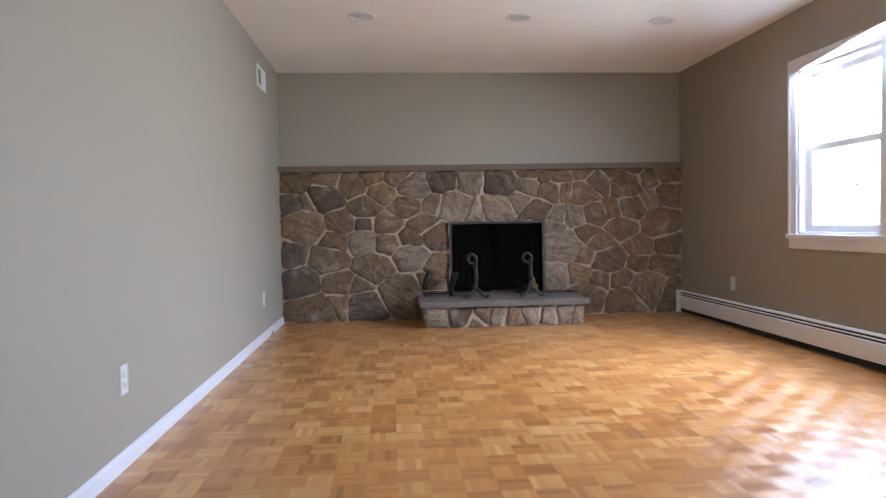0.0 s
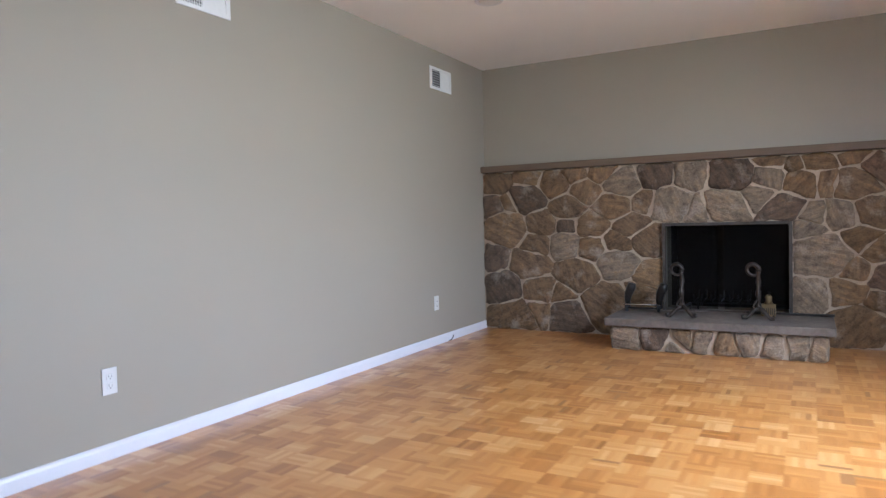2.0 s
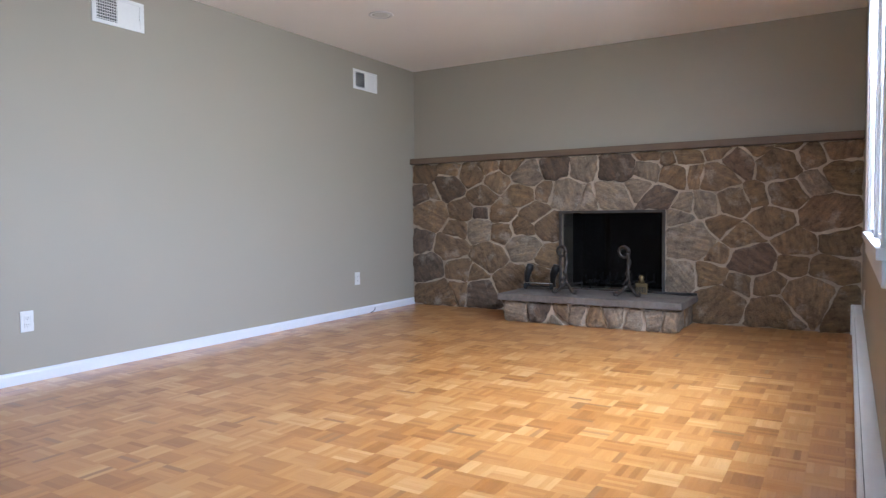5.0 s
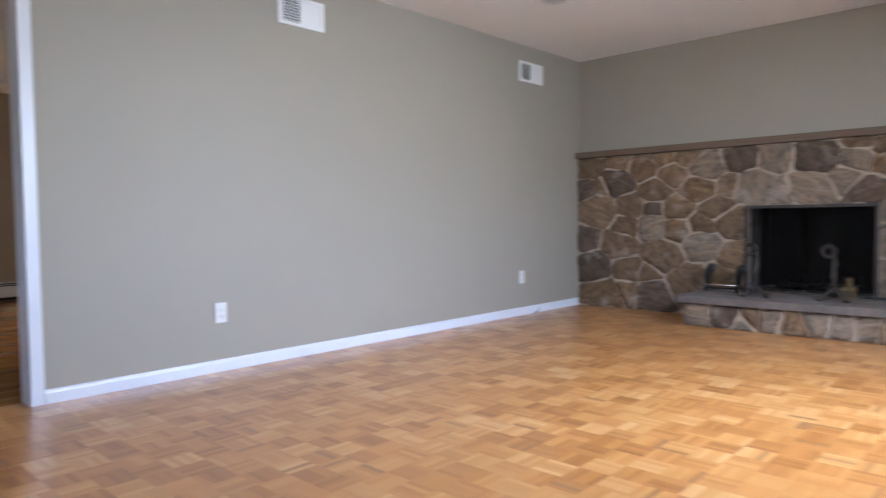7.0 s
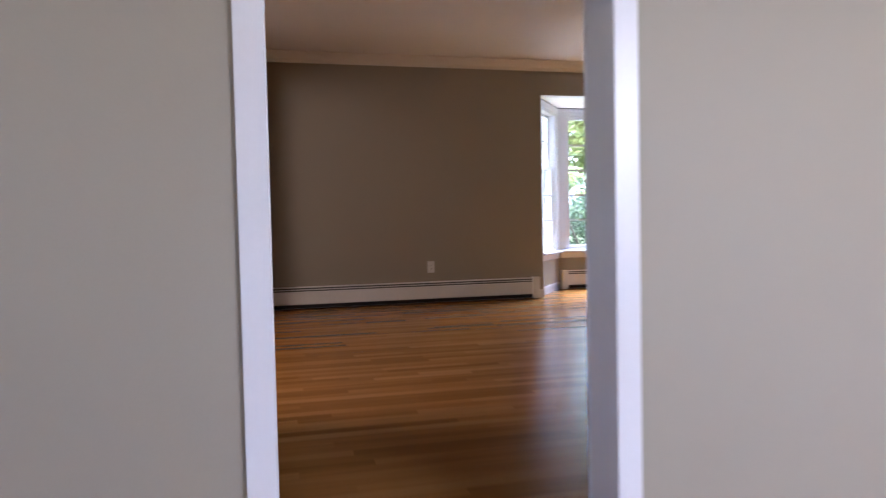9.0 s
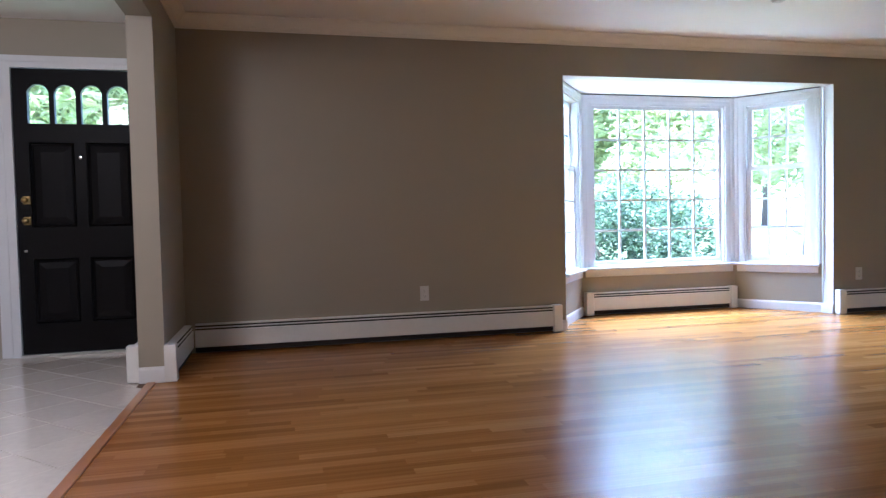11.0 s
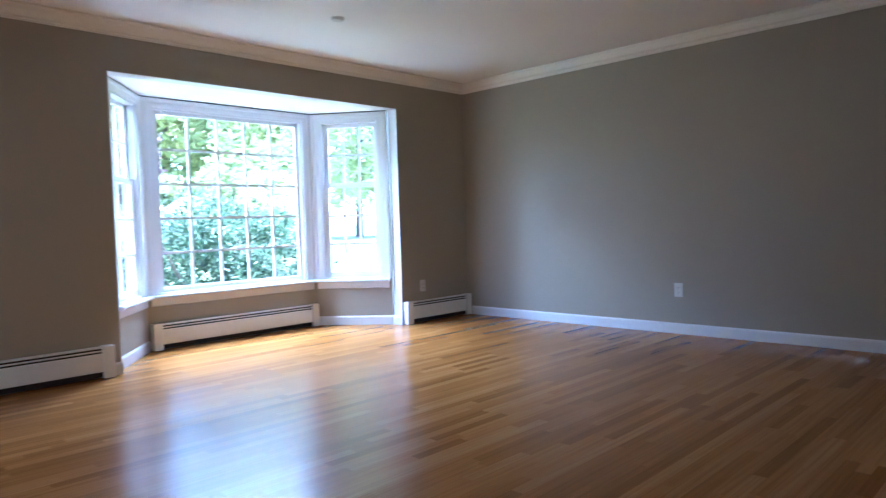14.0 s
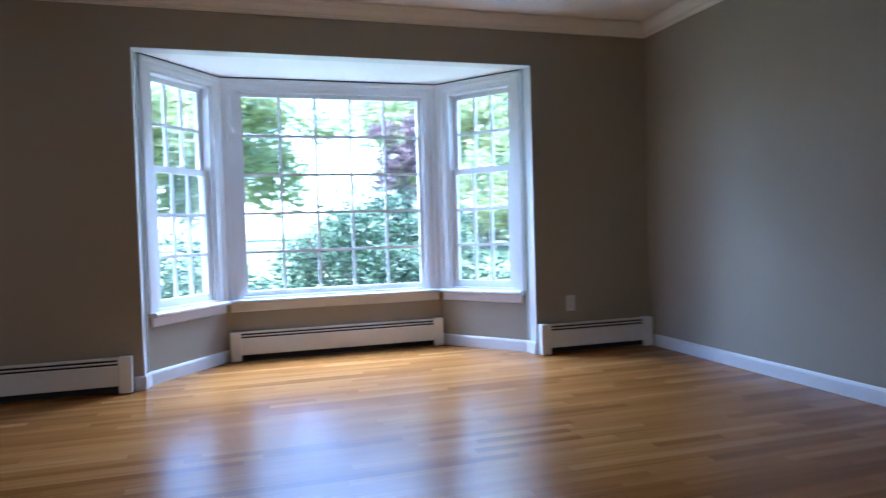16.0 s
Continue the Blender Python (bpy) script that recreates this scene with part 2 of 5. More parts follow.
SADDLE = wood("stained_oak_saddle", [(0.0, (0.40, 0.17, 0.04)), (1.0, (0.46, 0.20, 0.05))], 0.3, 0.4)
SUBFLOOR = surface("dark_floor_joint", (0.085, 0.04, 0.014), 0.8)
TILE = surface("cream_floor_tile", (0.68, 0.63, 0.57), 0.16, vary=0.09, big=2.5, fine=30.0, bump=0.04, depth=0.001, coat=0.3)
GROUT = surface("grey_grout", (0.30, 0.28, 0.25), 0.9)
STONE_TAN = stone_material("tan_fieldstone", [(0.0, (0.258, 0.170, 0.090)), (0.3, (0.178, 0.113, 0.056)), (0.6, (0.285, 0.190, 0.106)), (0.8, (0.160, 0.104, 0.055)), (1.0, (0.230, 0.155, 0.090))])
STONE_DARK = stone_material("dark_fieldstone", [(0.0, (0.129, 0.089, 0.059)), (0.5, (0.154, 0.111, 0.078)), (1.0, (0.103, 0.068, 0.041))])
STONE_PALE = stone_material("pale_grey_fieldstone", [(0.0, (0.279, 0.214, 0.149)), (0.5, (0.223, 0.181, 0.134)), (1.0, (0.313, 0.237, 0.161))])
STONE_RED = stone_material("red_brown_fieldstone", [(0.0, (0.195, 0.118, 0.070)), (0.5, (0.235, 0.150, 0.088)), (1.0, (0.175, 0.113, 0.078))])
MORTAR = surface("tan_mortar", (0.43, 0.335, 0.24), 0.95, vary=0.3, big=4.0, fine=45.0, bump=0.6, depth=0.006)
SLATE = surface("grey_bluestone_slab", (0.128, 0.104, 0.084), 0.85, vary=0.5, big=3.0, fine=25.0, bump=0.4, depth=0.004)
MANTEL = wood("weathered_brown_oak", [(0.0, (0.12, 0.08, 0.048)), (1.0, (0.15, 0.10, 0.06))], 0.6, 0.0, (3.0, 45.0, 45.0))
SOOT = surface("sooty_firebrick", (0.019, 0.0145, 0.011), 0.9, vary=0.4, big=4.0, fine=30.0, bump=0.5, depth=0.004)
IRON = surface("wrought_black_iron", (0.035, 0.032, 0.03), 0.45, metal=0.7, vary=0.3, big=8.0, fine=60.0, bump=0.5, depth=0.002)
WORN_IRON = surface("worn_grey_iron", (0.046, 0.036, 0.028), 0.5, metal=0.6, vary=0.45, big=12.0, fine=70.0, bump=0.6, depth=0.002)
OLD_BRASS = surface("tarnished_brass", (0.17, 0.12, 0.055), 0.6, metal=0.7, vary=0.4, big=14.0, fine=80.0, bump=0.3)
FRAME_STEEL = surface("scuffed_grey_steel", (0.058, 0.047, 0.038), 0.55, metal=0.3, vary=0.5, big=14.0, fine=60.0, bump=0.4, depth=0.001)
BRASS = surface("aged_brass", (0.36, 0.26, 0.10), 0.45, metal=1.0, vary=0.2, big=10.0, fine=80.0)
CHROME = surface("polished_steel", (0.7, 0.7, 0.7), 0.15, metal=1.0, vary=0.05)
MESH = surface("black_wire_mesh", (0.006, 0.0055, 0.005), 0.8, metal=0.0, vary=0.3, big=5.0, fine=300.0, bump=0.8, depth=0.003)
mesh_nt = MESH.node_tree
mesh_mix, mesh_gap = mesh_nt.nodes.new("ShaderNodeMixShader"), mesh_nt.nodes.new("ShaderNodeBsdfTransparent")
mesh_mix.inputs[0].default_value = 0.45
link(mesh_nt, mesh_nt.nodes["Principled BSDF"].outputs[0], mesh_mix.inputs[1])
link(mesh_nt, mesh_gap.outputs[0], mesh_mix.inputs[2])
link(mesh_nt, mesh_mix.outputs[0], mesh_nt.nodes["Material Output"].inputs[0])
BLACK = surface("black_door_paint", (0.007, 0.0065, 0.007), 0.42, vary=0.25, big=2.0, fine=60.0, bump=0.05, depth=0.0006)
STEEL = surface("aluminium_threshold", (0.5, 0.49, 0.47), 0.4, metal=0.8, vary=0.1)
for matt, level in ((BLACK, 0.08), (SOOT, 0.1), (MESH, 0.1)):
    matt.node_tree.nodes["Principled BSDF"].inputs["Specular IOR Level"].default_value = level
LENS = surface("grey_frosted_lens", (0.60, 0.60, 0.58), 0.5, vary=0.05)
GLASS = glass_material("window_glass")
GRASS = surface("lawn", (0.15, 0.19, 0.085), 0.9, vary=0.35, big=0.8, fine=14.0, bump=0.8, depth=0.03)
ASPHALT = surface("asphalt", (0.09, 0.09, 0.092), 0.85, vary=0.15, big=0.6, fine=40.0)
BARK = surface("grey_bark", (0.12, 0.095, 0.075), 0.9, vary=0.3, big=6.0, fine=30.0, bump=0.9, depth=0.02)
LEAF = leaf_material("rhododendron_leaf", [(0.0, (0.014, 0.028, 0.014)), (0.5, (0.05, 0.088, 0.044)), (1.0, (0.165, 0.22, 0.13))])
LEAF_TREE = leaf_material("spring_tree_leaf", [(0.0, (0.22, 0.26, 0.105)), (0.5, (0.33, 0.375, 0.155)), (1.0, (0.45, 0.47, 0.215))])
LEAF_PURPLE = leaf_material("purple_maple_leaf", [(0.0, (0.11, 0.066, 0.07)), (0.6, (0.18, 0.12, 0.12)), (1.0, (0.28, 0.215, 0.20))])
CARPAINT = surface("white_car_paint", (0.75, 0.76, 0.78), 0.2, vary=0.02, coat=0.6)
CARGLASS = surface("dark_car_glass", (0.03, 0.035, 0.04), 0.08, vary=0.1)
RUBBER = surface("black_rubber", (0.025, 0.025, 0.025), 0.8, vary=0.2)


# ---- building helpers ----
def box(bm, x0, x1, y0, y1, z0, z1):
    c = Matrix.Translation(((x0 + x1) / 2, (y0 + y1) / 2, (z0 + z1) / 2)) @ Matrix.Diagonal((abs(x1 - x0), abs(y1 - y0), abs(z1 - z0), 1))
    return bmesh.ops.create_cube(bm, size=1, matrix=c)["verts"]


def boxes(*bounds):
    bm = bmesh.new()
    for b in bounds:
        box(bm, *b)
    return bm


def soft_box(x0, x1, y0, y1, z0, z1, r=0.003, seg=2):
    bm = boxes((x0, x1, y0, y1, z0, z1))
    bmesh.ops.bevel(bm, geom=bm.edges[:], offset=r, segments=seg, affect="EDGES", profile=0.7)
    return bm


def rod(bm, a, b, r, r2=None, seg=10):
    a, b = Vector(a), Vector(b)
    q = (b - a).to_track_quat("Z", "Y").to_matrix().to_4x4()
    bmesh.ops.create_cone(bm, cap_ends=True, segments=seg, radius1=r, radius2=r if r2 is None else r2, depth=(b - a).length, matrix=Matrix.Translation((a + b) / 2) @ q)


def tube(points, r, seg=8):
    """A round bar along points, with closed ends; r may be a list."""
    bm = bmesh.new()
    pts = [Vector(p) for p in points]
    rad = r if isinstance(r, list) else [r] * len(pts)
    rings = []
    side = Vector((0.31, 0.77, 0.55))
    for k, p in enumerate(pts):
        d = (pts[min(k + 1, len(pts) - 1)] - pts[max(k - 1, 0)]).normalized()
        u = (side - d * side.dot(d)).normalized()
        w = d.cross(u)
        side = u
        rings.append([bm.verts.new(p + rad[k] * (math.cos(a) * u + math.sin(a) * w)) for a in [2 * math.pi * j / seg for j in range(seg)]])
    for a, b in zip(rings, rings[1:]):
        for j in range(seg):
            bm.faces.new((a[j], a[(j + 1) % seg], b[(j + 1) % seg], b[j]))
    bm.faces.new(rings[0][::-1])
    bm.faces.new(rings[-1])
    return bm


def lathe(profile, seg=24, cap=True):
    """Turns (radius, height) pairs round z."""
    bm = bmesh.new()
    rings = [[bm.verts.new((r * math.cos(2 * math.pi * j / seg), r * math.sin(2 * math.pi * j / seg), z)) for j in range(seg)] for r, z in profile]
    for a, b in zip(rings, rings[1:]):
        for j in range(seg):
            bm.faces.new((a[j], a[(j + 1) % seg], b[(j + 1) % seg], b[j]))
    if cap:
        bm.faces.new(rings[0][::-1])
        bm.faces.new(rings[-1])
    return bm


def extrude_profile(profile, x0, x1):
    """A closed profile of (y, z) run along local x."""
    bm = bmesh.new()
    a = [bm.verts.new((x0, y, z)) for y, z in profile]
    b = [bm.verts.new((x1, y, z)) for y, z in profile]
    n = len(profile)
    for j in range(n):
        bm.faces.new((a[j], a[(j + 1) % n], b[(j + 1) % n], b[j]))
    bm.faces.new(a[::-1])
    bm.faces.new(b)
    return bm


def mesh_of(name, bm, material, smooth=False):
    bmesh.ops.recalc_face_normals(bm, faces=bm.faces[:])
    me = bpy.data.meshes.new(name)
    bm.to_mesh(me)
    bm.free()
    me.materials.append(material)
    if smooth:
        me.polygons.foreach_set("use_smooth", [True] * len(me.polygons))
    return me


def part(name, bm, material, parent=None, label="", m=None, smooth=False):
    """Links a bmesh as one mesh object under a thing or a part."""
    ob = new(name, mesh_of(name, bm, material, smooth))
    if parent is not None:
        ob.parent = parent
    if m is not None:
        ob.matrix_local = m
    return tagged(ob, label=label)


def thing(name, m, label, category, group="", kind=""):
    ob = new(name)
    ob.empty_display_size = 0.1
    ob.matrix_world = m
    return tagged(ob, label, category, group, kind)


def structure(name, bm, material, label, category):
    return tagged(part(name, bm, material), label, category, "", "structure")


def run(p0, p1, z=0.0):
    """A frame at p0 with x towards p1, y to the left of the way, z up."""
    d = (Vector((*p1, 0)) - Vector((*p0, 0))).normalized()
    return Matrix(((d.x, -d.y, 0, p0[0]), (d.y, d.x, 0, p0[1]), (0, 0, 1, z), (0, 0, 0, 1))), math.dist(p0, p1)


# ---- plan ----
H1, H2 = 2.50, 2.54          # ceiling heights: family room, living room
NORTH1, EAST1 = 6.74, 4.135   # family room
WEST2, NORTH2, SOUTH2 = -5.42, 7.40, 0.56
THICK = 0.13
DOOR0, DOOR1, DOORH = 0.888, 1.662, 2.09
BAY0, BAY1, BAYH = 3.65, 6.405, 2.185
B0, B1, B2, B3 = (-5.54, 3.67), (-6.18, 4.16), (-6.18, 5.89), (-5.54, 6.385)
WIN0, WIN1, WINZ0, WINZ1 = 2.82, 4.69, 0.835, 2.042
GROUND = -0.55
GD0, GD1 = 2.1, 3.4           # unseen window added behind the start, for light from the south
STUB, ENTRY = -4.47, -5.70     # end of the wall beside the foyer; plane of the front door

structure("wall_divider", boxes((-THICK, 0, -2.2, DOOR0, 0, H2), (-THICK, 0, DOOR1, 7.55, 0, H2), (-THICK, 0, DOOR0, DOOR1, DOORH, H2)), WALL, "greige painted wall with a doorway between the rooms", "wall")
structure("wall_north_family", boxes((0, 1.70, NORTH1, 7.0, 0, H2), (2.656, 4.25, NORTH1, 7.0, 0, H2), (1.70, 2.656, NORTH1, 7.0, 0.972, H2), (1.70, 2.656, NORTH1, 7.0, 0, 0.25)), WALL, "greige painted wall above the stone fireplace", "wall")
structure("wall_east_family", boxes((EAST1, 4.25, 1.75, WIN0, 0, H1), (EAST1, 4.25, WIN1, NORTH1, 0, H1), (EAST1, 4.25, WIN0, WIN1, 0, WINZ0), (EAST1, 4.25, WIN0, WIN1, WINZ1, H1)), WALL, "greige painted wall with a double window", "wall")
structure("wall_east_return", boxes((4.25, 5.7, 1.75, 1.90, 0, H1), (5.55, 5.7, -2.2, 1.75, 0, H1)), WALL, "plain greige painted wall", "wall")
structure("wall_south_family", boxes((0, GD0, -2.2, -2.05, 0, H1), (GD1, 5.55, -2.2, -2.05, 0, H1), (GD0, GD1, -2.2, -2.05, 2.05, H1), (GD0, GD1, -2.2, -2.05, 0, 0.9)), WALL, "plain greige painted wall", "wall")
structure("wall_west_living", boxes((WEST2 - 0.12, WEST2, SOUTH2, BAY0, 0, H2), (WEST2 - 0.12, WEST2, BAY1, 7.55, 0, H2), (WEST2 - 0.12, WEST2, BAY0, BAY1, BAYH, H2)), WALL, "greige painted wall with a bay window opening", "wall")
structure("wall_north_living", boxes((WEST2, -THICK, NORTH2, 7.55, 0, H2)), WALL, "greige painted wall with white baseboard", "wall")
structure("wall_stub_living", boxes((-5.82, STUB, 0.41, SOUTH2, 0, H2), (STUB, -1.6, 0.41, SOUTH2, 2.24, H2), (-1.6, -THICK, 0.41, SOUTH2, 0, H2)), WALL, "greige painted wall end and header beside the foyer", "wall")
structure("wall_foyer", boxes((ENTRY - 0.12, ENTRY, -2.2, -0.70, 0, H2), (ENTRY - 0.12, ENTRY, 0.32, 0.41, 0, H2), (ENTRY - 0.12, ENTRY, -0.70, 0.32, 2.215, H2), (ENTRY, -THICK, -2.35, -2.2, 0, H2)), WALL, "greige painted foyer wall round the front door", "wall")
structure("ceiling_family", boxes((0.0, 5.7, -2.2, NORTH1, H1, H1 + 0.15)), CEIL, "white painted ceiling with recessed lights", "ceiling")
structure("ceiling_living", boxes((-5.85, 0.0, -2.35, 7.55, H2, H2 + 0.15)), CEIL, "white painted ceiling with crown moulding", "ceiling")
bm = bmesh.new()
lo = [bm.verts.new((x, y, BAYH)) for x, y in ((WEST2 - 0.12, BAY0 - 0.1), (B1[0] - 0.2, B1[1] - 0.1), (B2[0] - 0.2, B2[1] + 0.1), (WEST2 - 0.12, BAY1 + 0.1))]
f = bm.faces.new(lo)
ext = bmesh.ops.extrude_face_region(bm, geom=[f])["geom"]
bmesh.ops.translate(bm, verts=[v for v in ext if isinstance(v, bmesh.types.BMVert)], vec=(0, 0, 0.15))
structure("ceiling_bay", bm, CEIL, "white painted ceiling of the bay", "ceiling")


def ground_z(x):
    """The lawn rises gently away from the house towards the street."""
    t = min(1.0, max(0.0, (-x - 8.5) / 9.0))
    return GROUND + 1.15 * t * t * (3 - 2 * t)


bm = bmesh.new()
xs = [-300, -60] + [-22 + k for k in range(16)] + [0, 60, 300]
cols = [[bm.verts.new((x, y, ground_z(x))) for y in (-300, -30, 0, 30, 300)] for x in xs]
for a, b in zip(cols, cols[1:]):
    for j in range(4):
        bm.faces.new((a[j], b[j], b[j + 1], a[j + 1]))
structure("ground", bm, GRASS, "mown green lawn rising towards the street", "ground")
structure("foundation", boxes((-6.3, 5.7, -2.35, 7.55, GROUND, -0.02)), SUBFLOOR, "dark base under the floors", "floor")


# ---- doors, trim ----
def baseboard(p0, p1, h=0.073, d=0.014):
    m, n = run(p0, p1)
    return tagged(part("baseboard", extrude_profile([(0, 0.001), (-d, 0.001), (-d, h - 0.018), (-d * 0.75, h - 0.008), (-d * 0.35, h), (0, h)], 0, n), TRIM, m=m), "white painted wooden baseboard", "baseboard", "", "structure")


def crown(p0, p1, h=H2):
    m, n = run(p0, p1)
    prof = [(0, h - 0.001), (-0.085, h - 0.001), (-0.085, h - 0.014), (-0.072, h - 0.022), (-0.060, h - 0.045), (-0.040, h - 0.066), (-0.020, h - 0.076), (-0.018, h - 0.086), (-0.010, h - 0.092), (-0.010, h - 0.102), (0, h - 0.102)]
    return tagged(part("crown_moulding", extrude_profile(prof, 0, n), CREAM, m=m), "cream white wooden crown moulding", "moulding", "", "structure")


baseboard((0, DOOR1 + 0.057), (0, 6.70))
baseboard((0, -2.05), (0, DOOR0 - 0.057))
baseboard((WEST2 + 0.07, NORTH2), (-THICK, NORTH2), 0.092)
baseboard((WEST2, BAY0 - 0.055), (WEST2, BAY0), 0.092)
baseboard((WEST2, BAY0), B0, 0.092)
baseboard(B0, B1, 0.092)
baseboard(B2, B3, 0.092)
baseboard(B3, (WEST2, BAY1), 0.092)
baseboard((STUB, 0.41), (STUB, SOUTH2), 0.1)
baseboard((-THICK, NORTH2), (-THICK, DOOR1 + 0.057), 0.092)
for a, b in (((WEST2, SOUTH2), (WEST2, NORTH2)), ((WEST2, NORTH2), (-THICK, NORTH2)), ((-THICK, NORTH2), (-THICK, SOUTH2)), ((-THICK, SOUTH2), (WEST2, SOUTH2))):
    crown(a, b)

for name, bounds in (("trim_bay_south", (WEST2 - 0.12, WEST2 + 0.003, BAY0, BAY0 + 0.004, 0.001, BAYH - 0.004)), ("trim_bay_north", (WEST2 - 0.12, WEST2 + 0.003, BAY1 - 0.004, BAY1, 0.001, BAYH - 0.004)), ("trim_bay_head", (WEST2 - 0.12, WEST2 + 0.003, BAY0, BAY1, BAYH - 0.004, BAYH))):
    structure(name, boxes(bounds), TRIM, "white painted edge of the bay opening", "trim")

opening = thing("door_1", pose(0, 0, 0), "white painted casing round an open doorway", "doorway", "", "structure")
for x0, x1 in ((0.0, 0.016), (-THICK - 0.012, -THICK)):
    part("casing", soft_box(x0, x1, DOOR0 - 0.055, DOOR0 + 0.006, 0.001, DOORH + 0.055), TRIM, opening)
    part("casing", soft_box(x0, x1, DOOR1 - 0.006, DOOR1 + 0.055, 0.001, DOORH + 0.055), TRIM, opening)
    part("casing", soft_box(x0, x1, DOOR0 + 0.006, DOOR1 - 0.006, DOORH - 0.006, DOORH + 0.055), TRIM, opening)
part("jamb", boxes((-THICK, 0, DOOR0, DOOR0 + 0.004, 0.001, DOORH)), TRIM, opening)
part("jamb", boxes((-THICK, 0, DOOR1 - 0.004, DOOR1, 0.001, DOORH)), TRIM, opening)
part("head_jamb", boxes((-THICK, 0, DOOR0 + 0.004, DOOR1 - 0.004, DOORH - 0.004, DOORH)), TRIM, opening)


# ---- windows ----
def sash(parent, x0, x1, z0, z1, cols, rows, y, stile=0.042, rail=0.05, bar=0.021):
    """A glazed sash: two stiles, two rails, glazing bars and panes, at depth y."""
    s = part("sash", boxes((x0, x0 + stile, y, y + 0.034, z0, z1)), TRIM, parent)
    part("stile", boxes((x1 - stile, x1, y, y + 0.034, z0, z1)), TRIM, s)
    part("bottom_rail", boxes((x0 + stile, x1 - stile, y, y + 0.034, z0, z0 + rail)), TRIM, s)
    part("top_rail", boxes((x0 + stile, x1 - stile, y, y + 0.034, z1 - rail * 0.8, z1)), TRIM, s)
    gx0, gx1, gz0, gz1 = x0 + stile, x1 - stile, z0 + rail, z1 - rail * 0.8
    pw, ph = (gx1 - gx0) / cols, (gz1 - gz0) / rows
    for i in range(1, cols):
        part("glazing_bar", boxes((gx0 + i * pw - bar / 2, gx0 + i * pw + bar / 2, y + 0.006, y + 0.028, gz0, gz1)), TRIM, s)
    for j in range(1, rows):
        part("glazing_bar", boxes((gx0, gx1, y + 0.009, y + 0.025, gz0 + j * ph - bar / 2, gz0 + j * ph + bar / 2)), TRIM, s)
    me = mesh_of("pane", boxes((bar / 2 - 0.002, pw - bar / 2 + 0.002, 0, 0.003, bar / 2 - 0.002, ph - bar / 2 + 0.002)), GLASS)
    for i in range(cols):
        for j in range(rows):
            p = new("pane", me)
            p.parent = s
            p.matrix_local = pose(gx0 + i * pw, y + 0.0155, gz0 + j * ph)
            p.visible_shadow = False
    return s


def casing(w, x0, x1, z0, z1, width, head=None):
    """Moulded casing round an opening x0..x1, z0..z1 (casing outside it)."""
    head = head or width
    prof = [(0, 0), (0, -0.013), (0.3, -0.017), (0.55, -0.017), (0.62, -0.022), (0.9, -0.024), (1, -0.019), (1, 0)]

    def member(name, a, b, mat4):
        bm = bmesh.new()
        r0 = [bm.verts.new(mat4 @ Vector((a - q * width, y, q * head))) for q, y in prof]
        r1 = [bm.verts.new(mat4 @ Vector((b + q * width, y, q * head))) for q, y in prof]
        n = len(prof)
        for j in range(n):
            bm.faces.new((r0[j], r0[(j + 1) % n], r1[(j + 1) % n], r1[j]))
        bm.faces.new(r0[::-1])
        bm.faces.new(r1)
        part(name, bm, TRIM, w)

    member("head_casing", x0, x1, Matrix.Translation((0, 0, z1)))
    for s, xx in ((-1, x0), (1, x1)):
        bm = bmesh.new()
        r0 = [bm.verts.new((xx + s * q * width, y, z0)) for q, y in prof]
        r1 = [bm.verts.new((xx + s * q * width, y, z1 + q * head)) for q, y in prof]
        n = len(prof)
        for j in range(n):
            bm.faces.new((r0[j], r0[(j + 1) % n], r1[(j + 1) % n], r1[j]))
        bm.faces.new(r0[::-1])
        bm.faces.new(r1)
        part("side_casing", bm, TRIM, w)


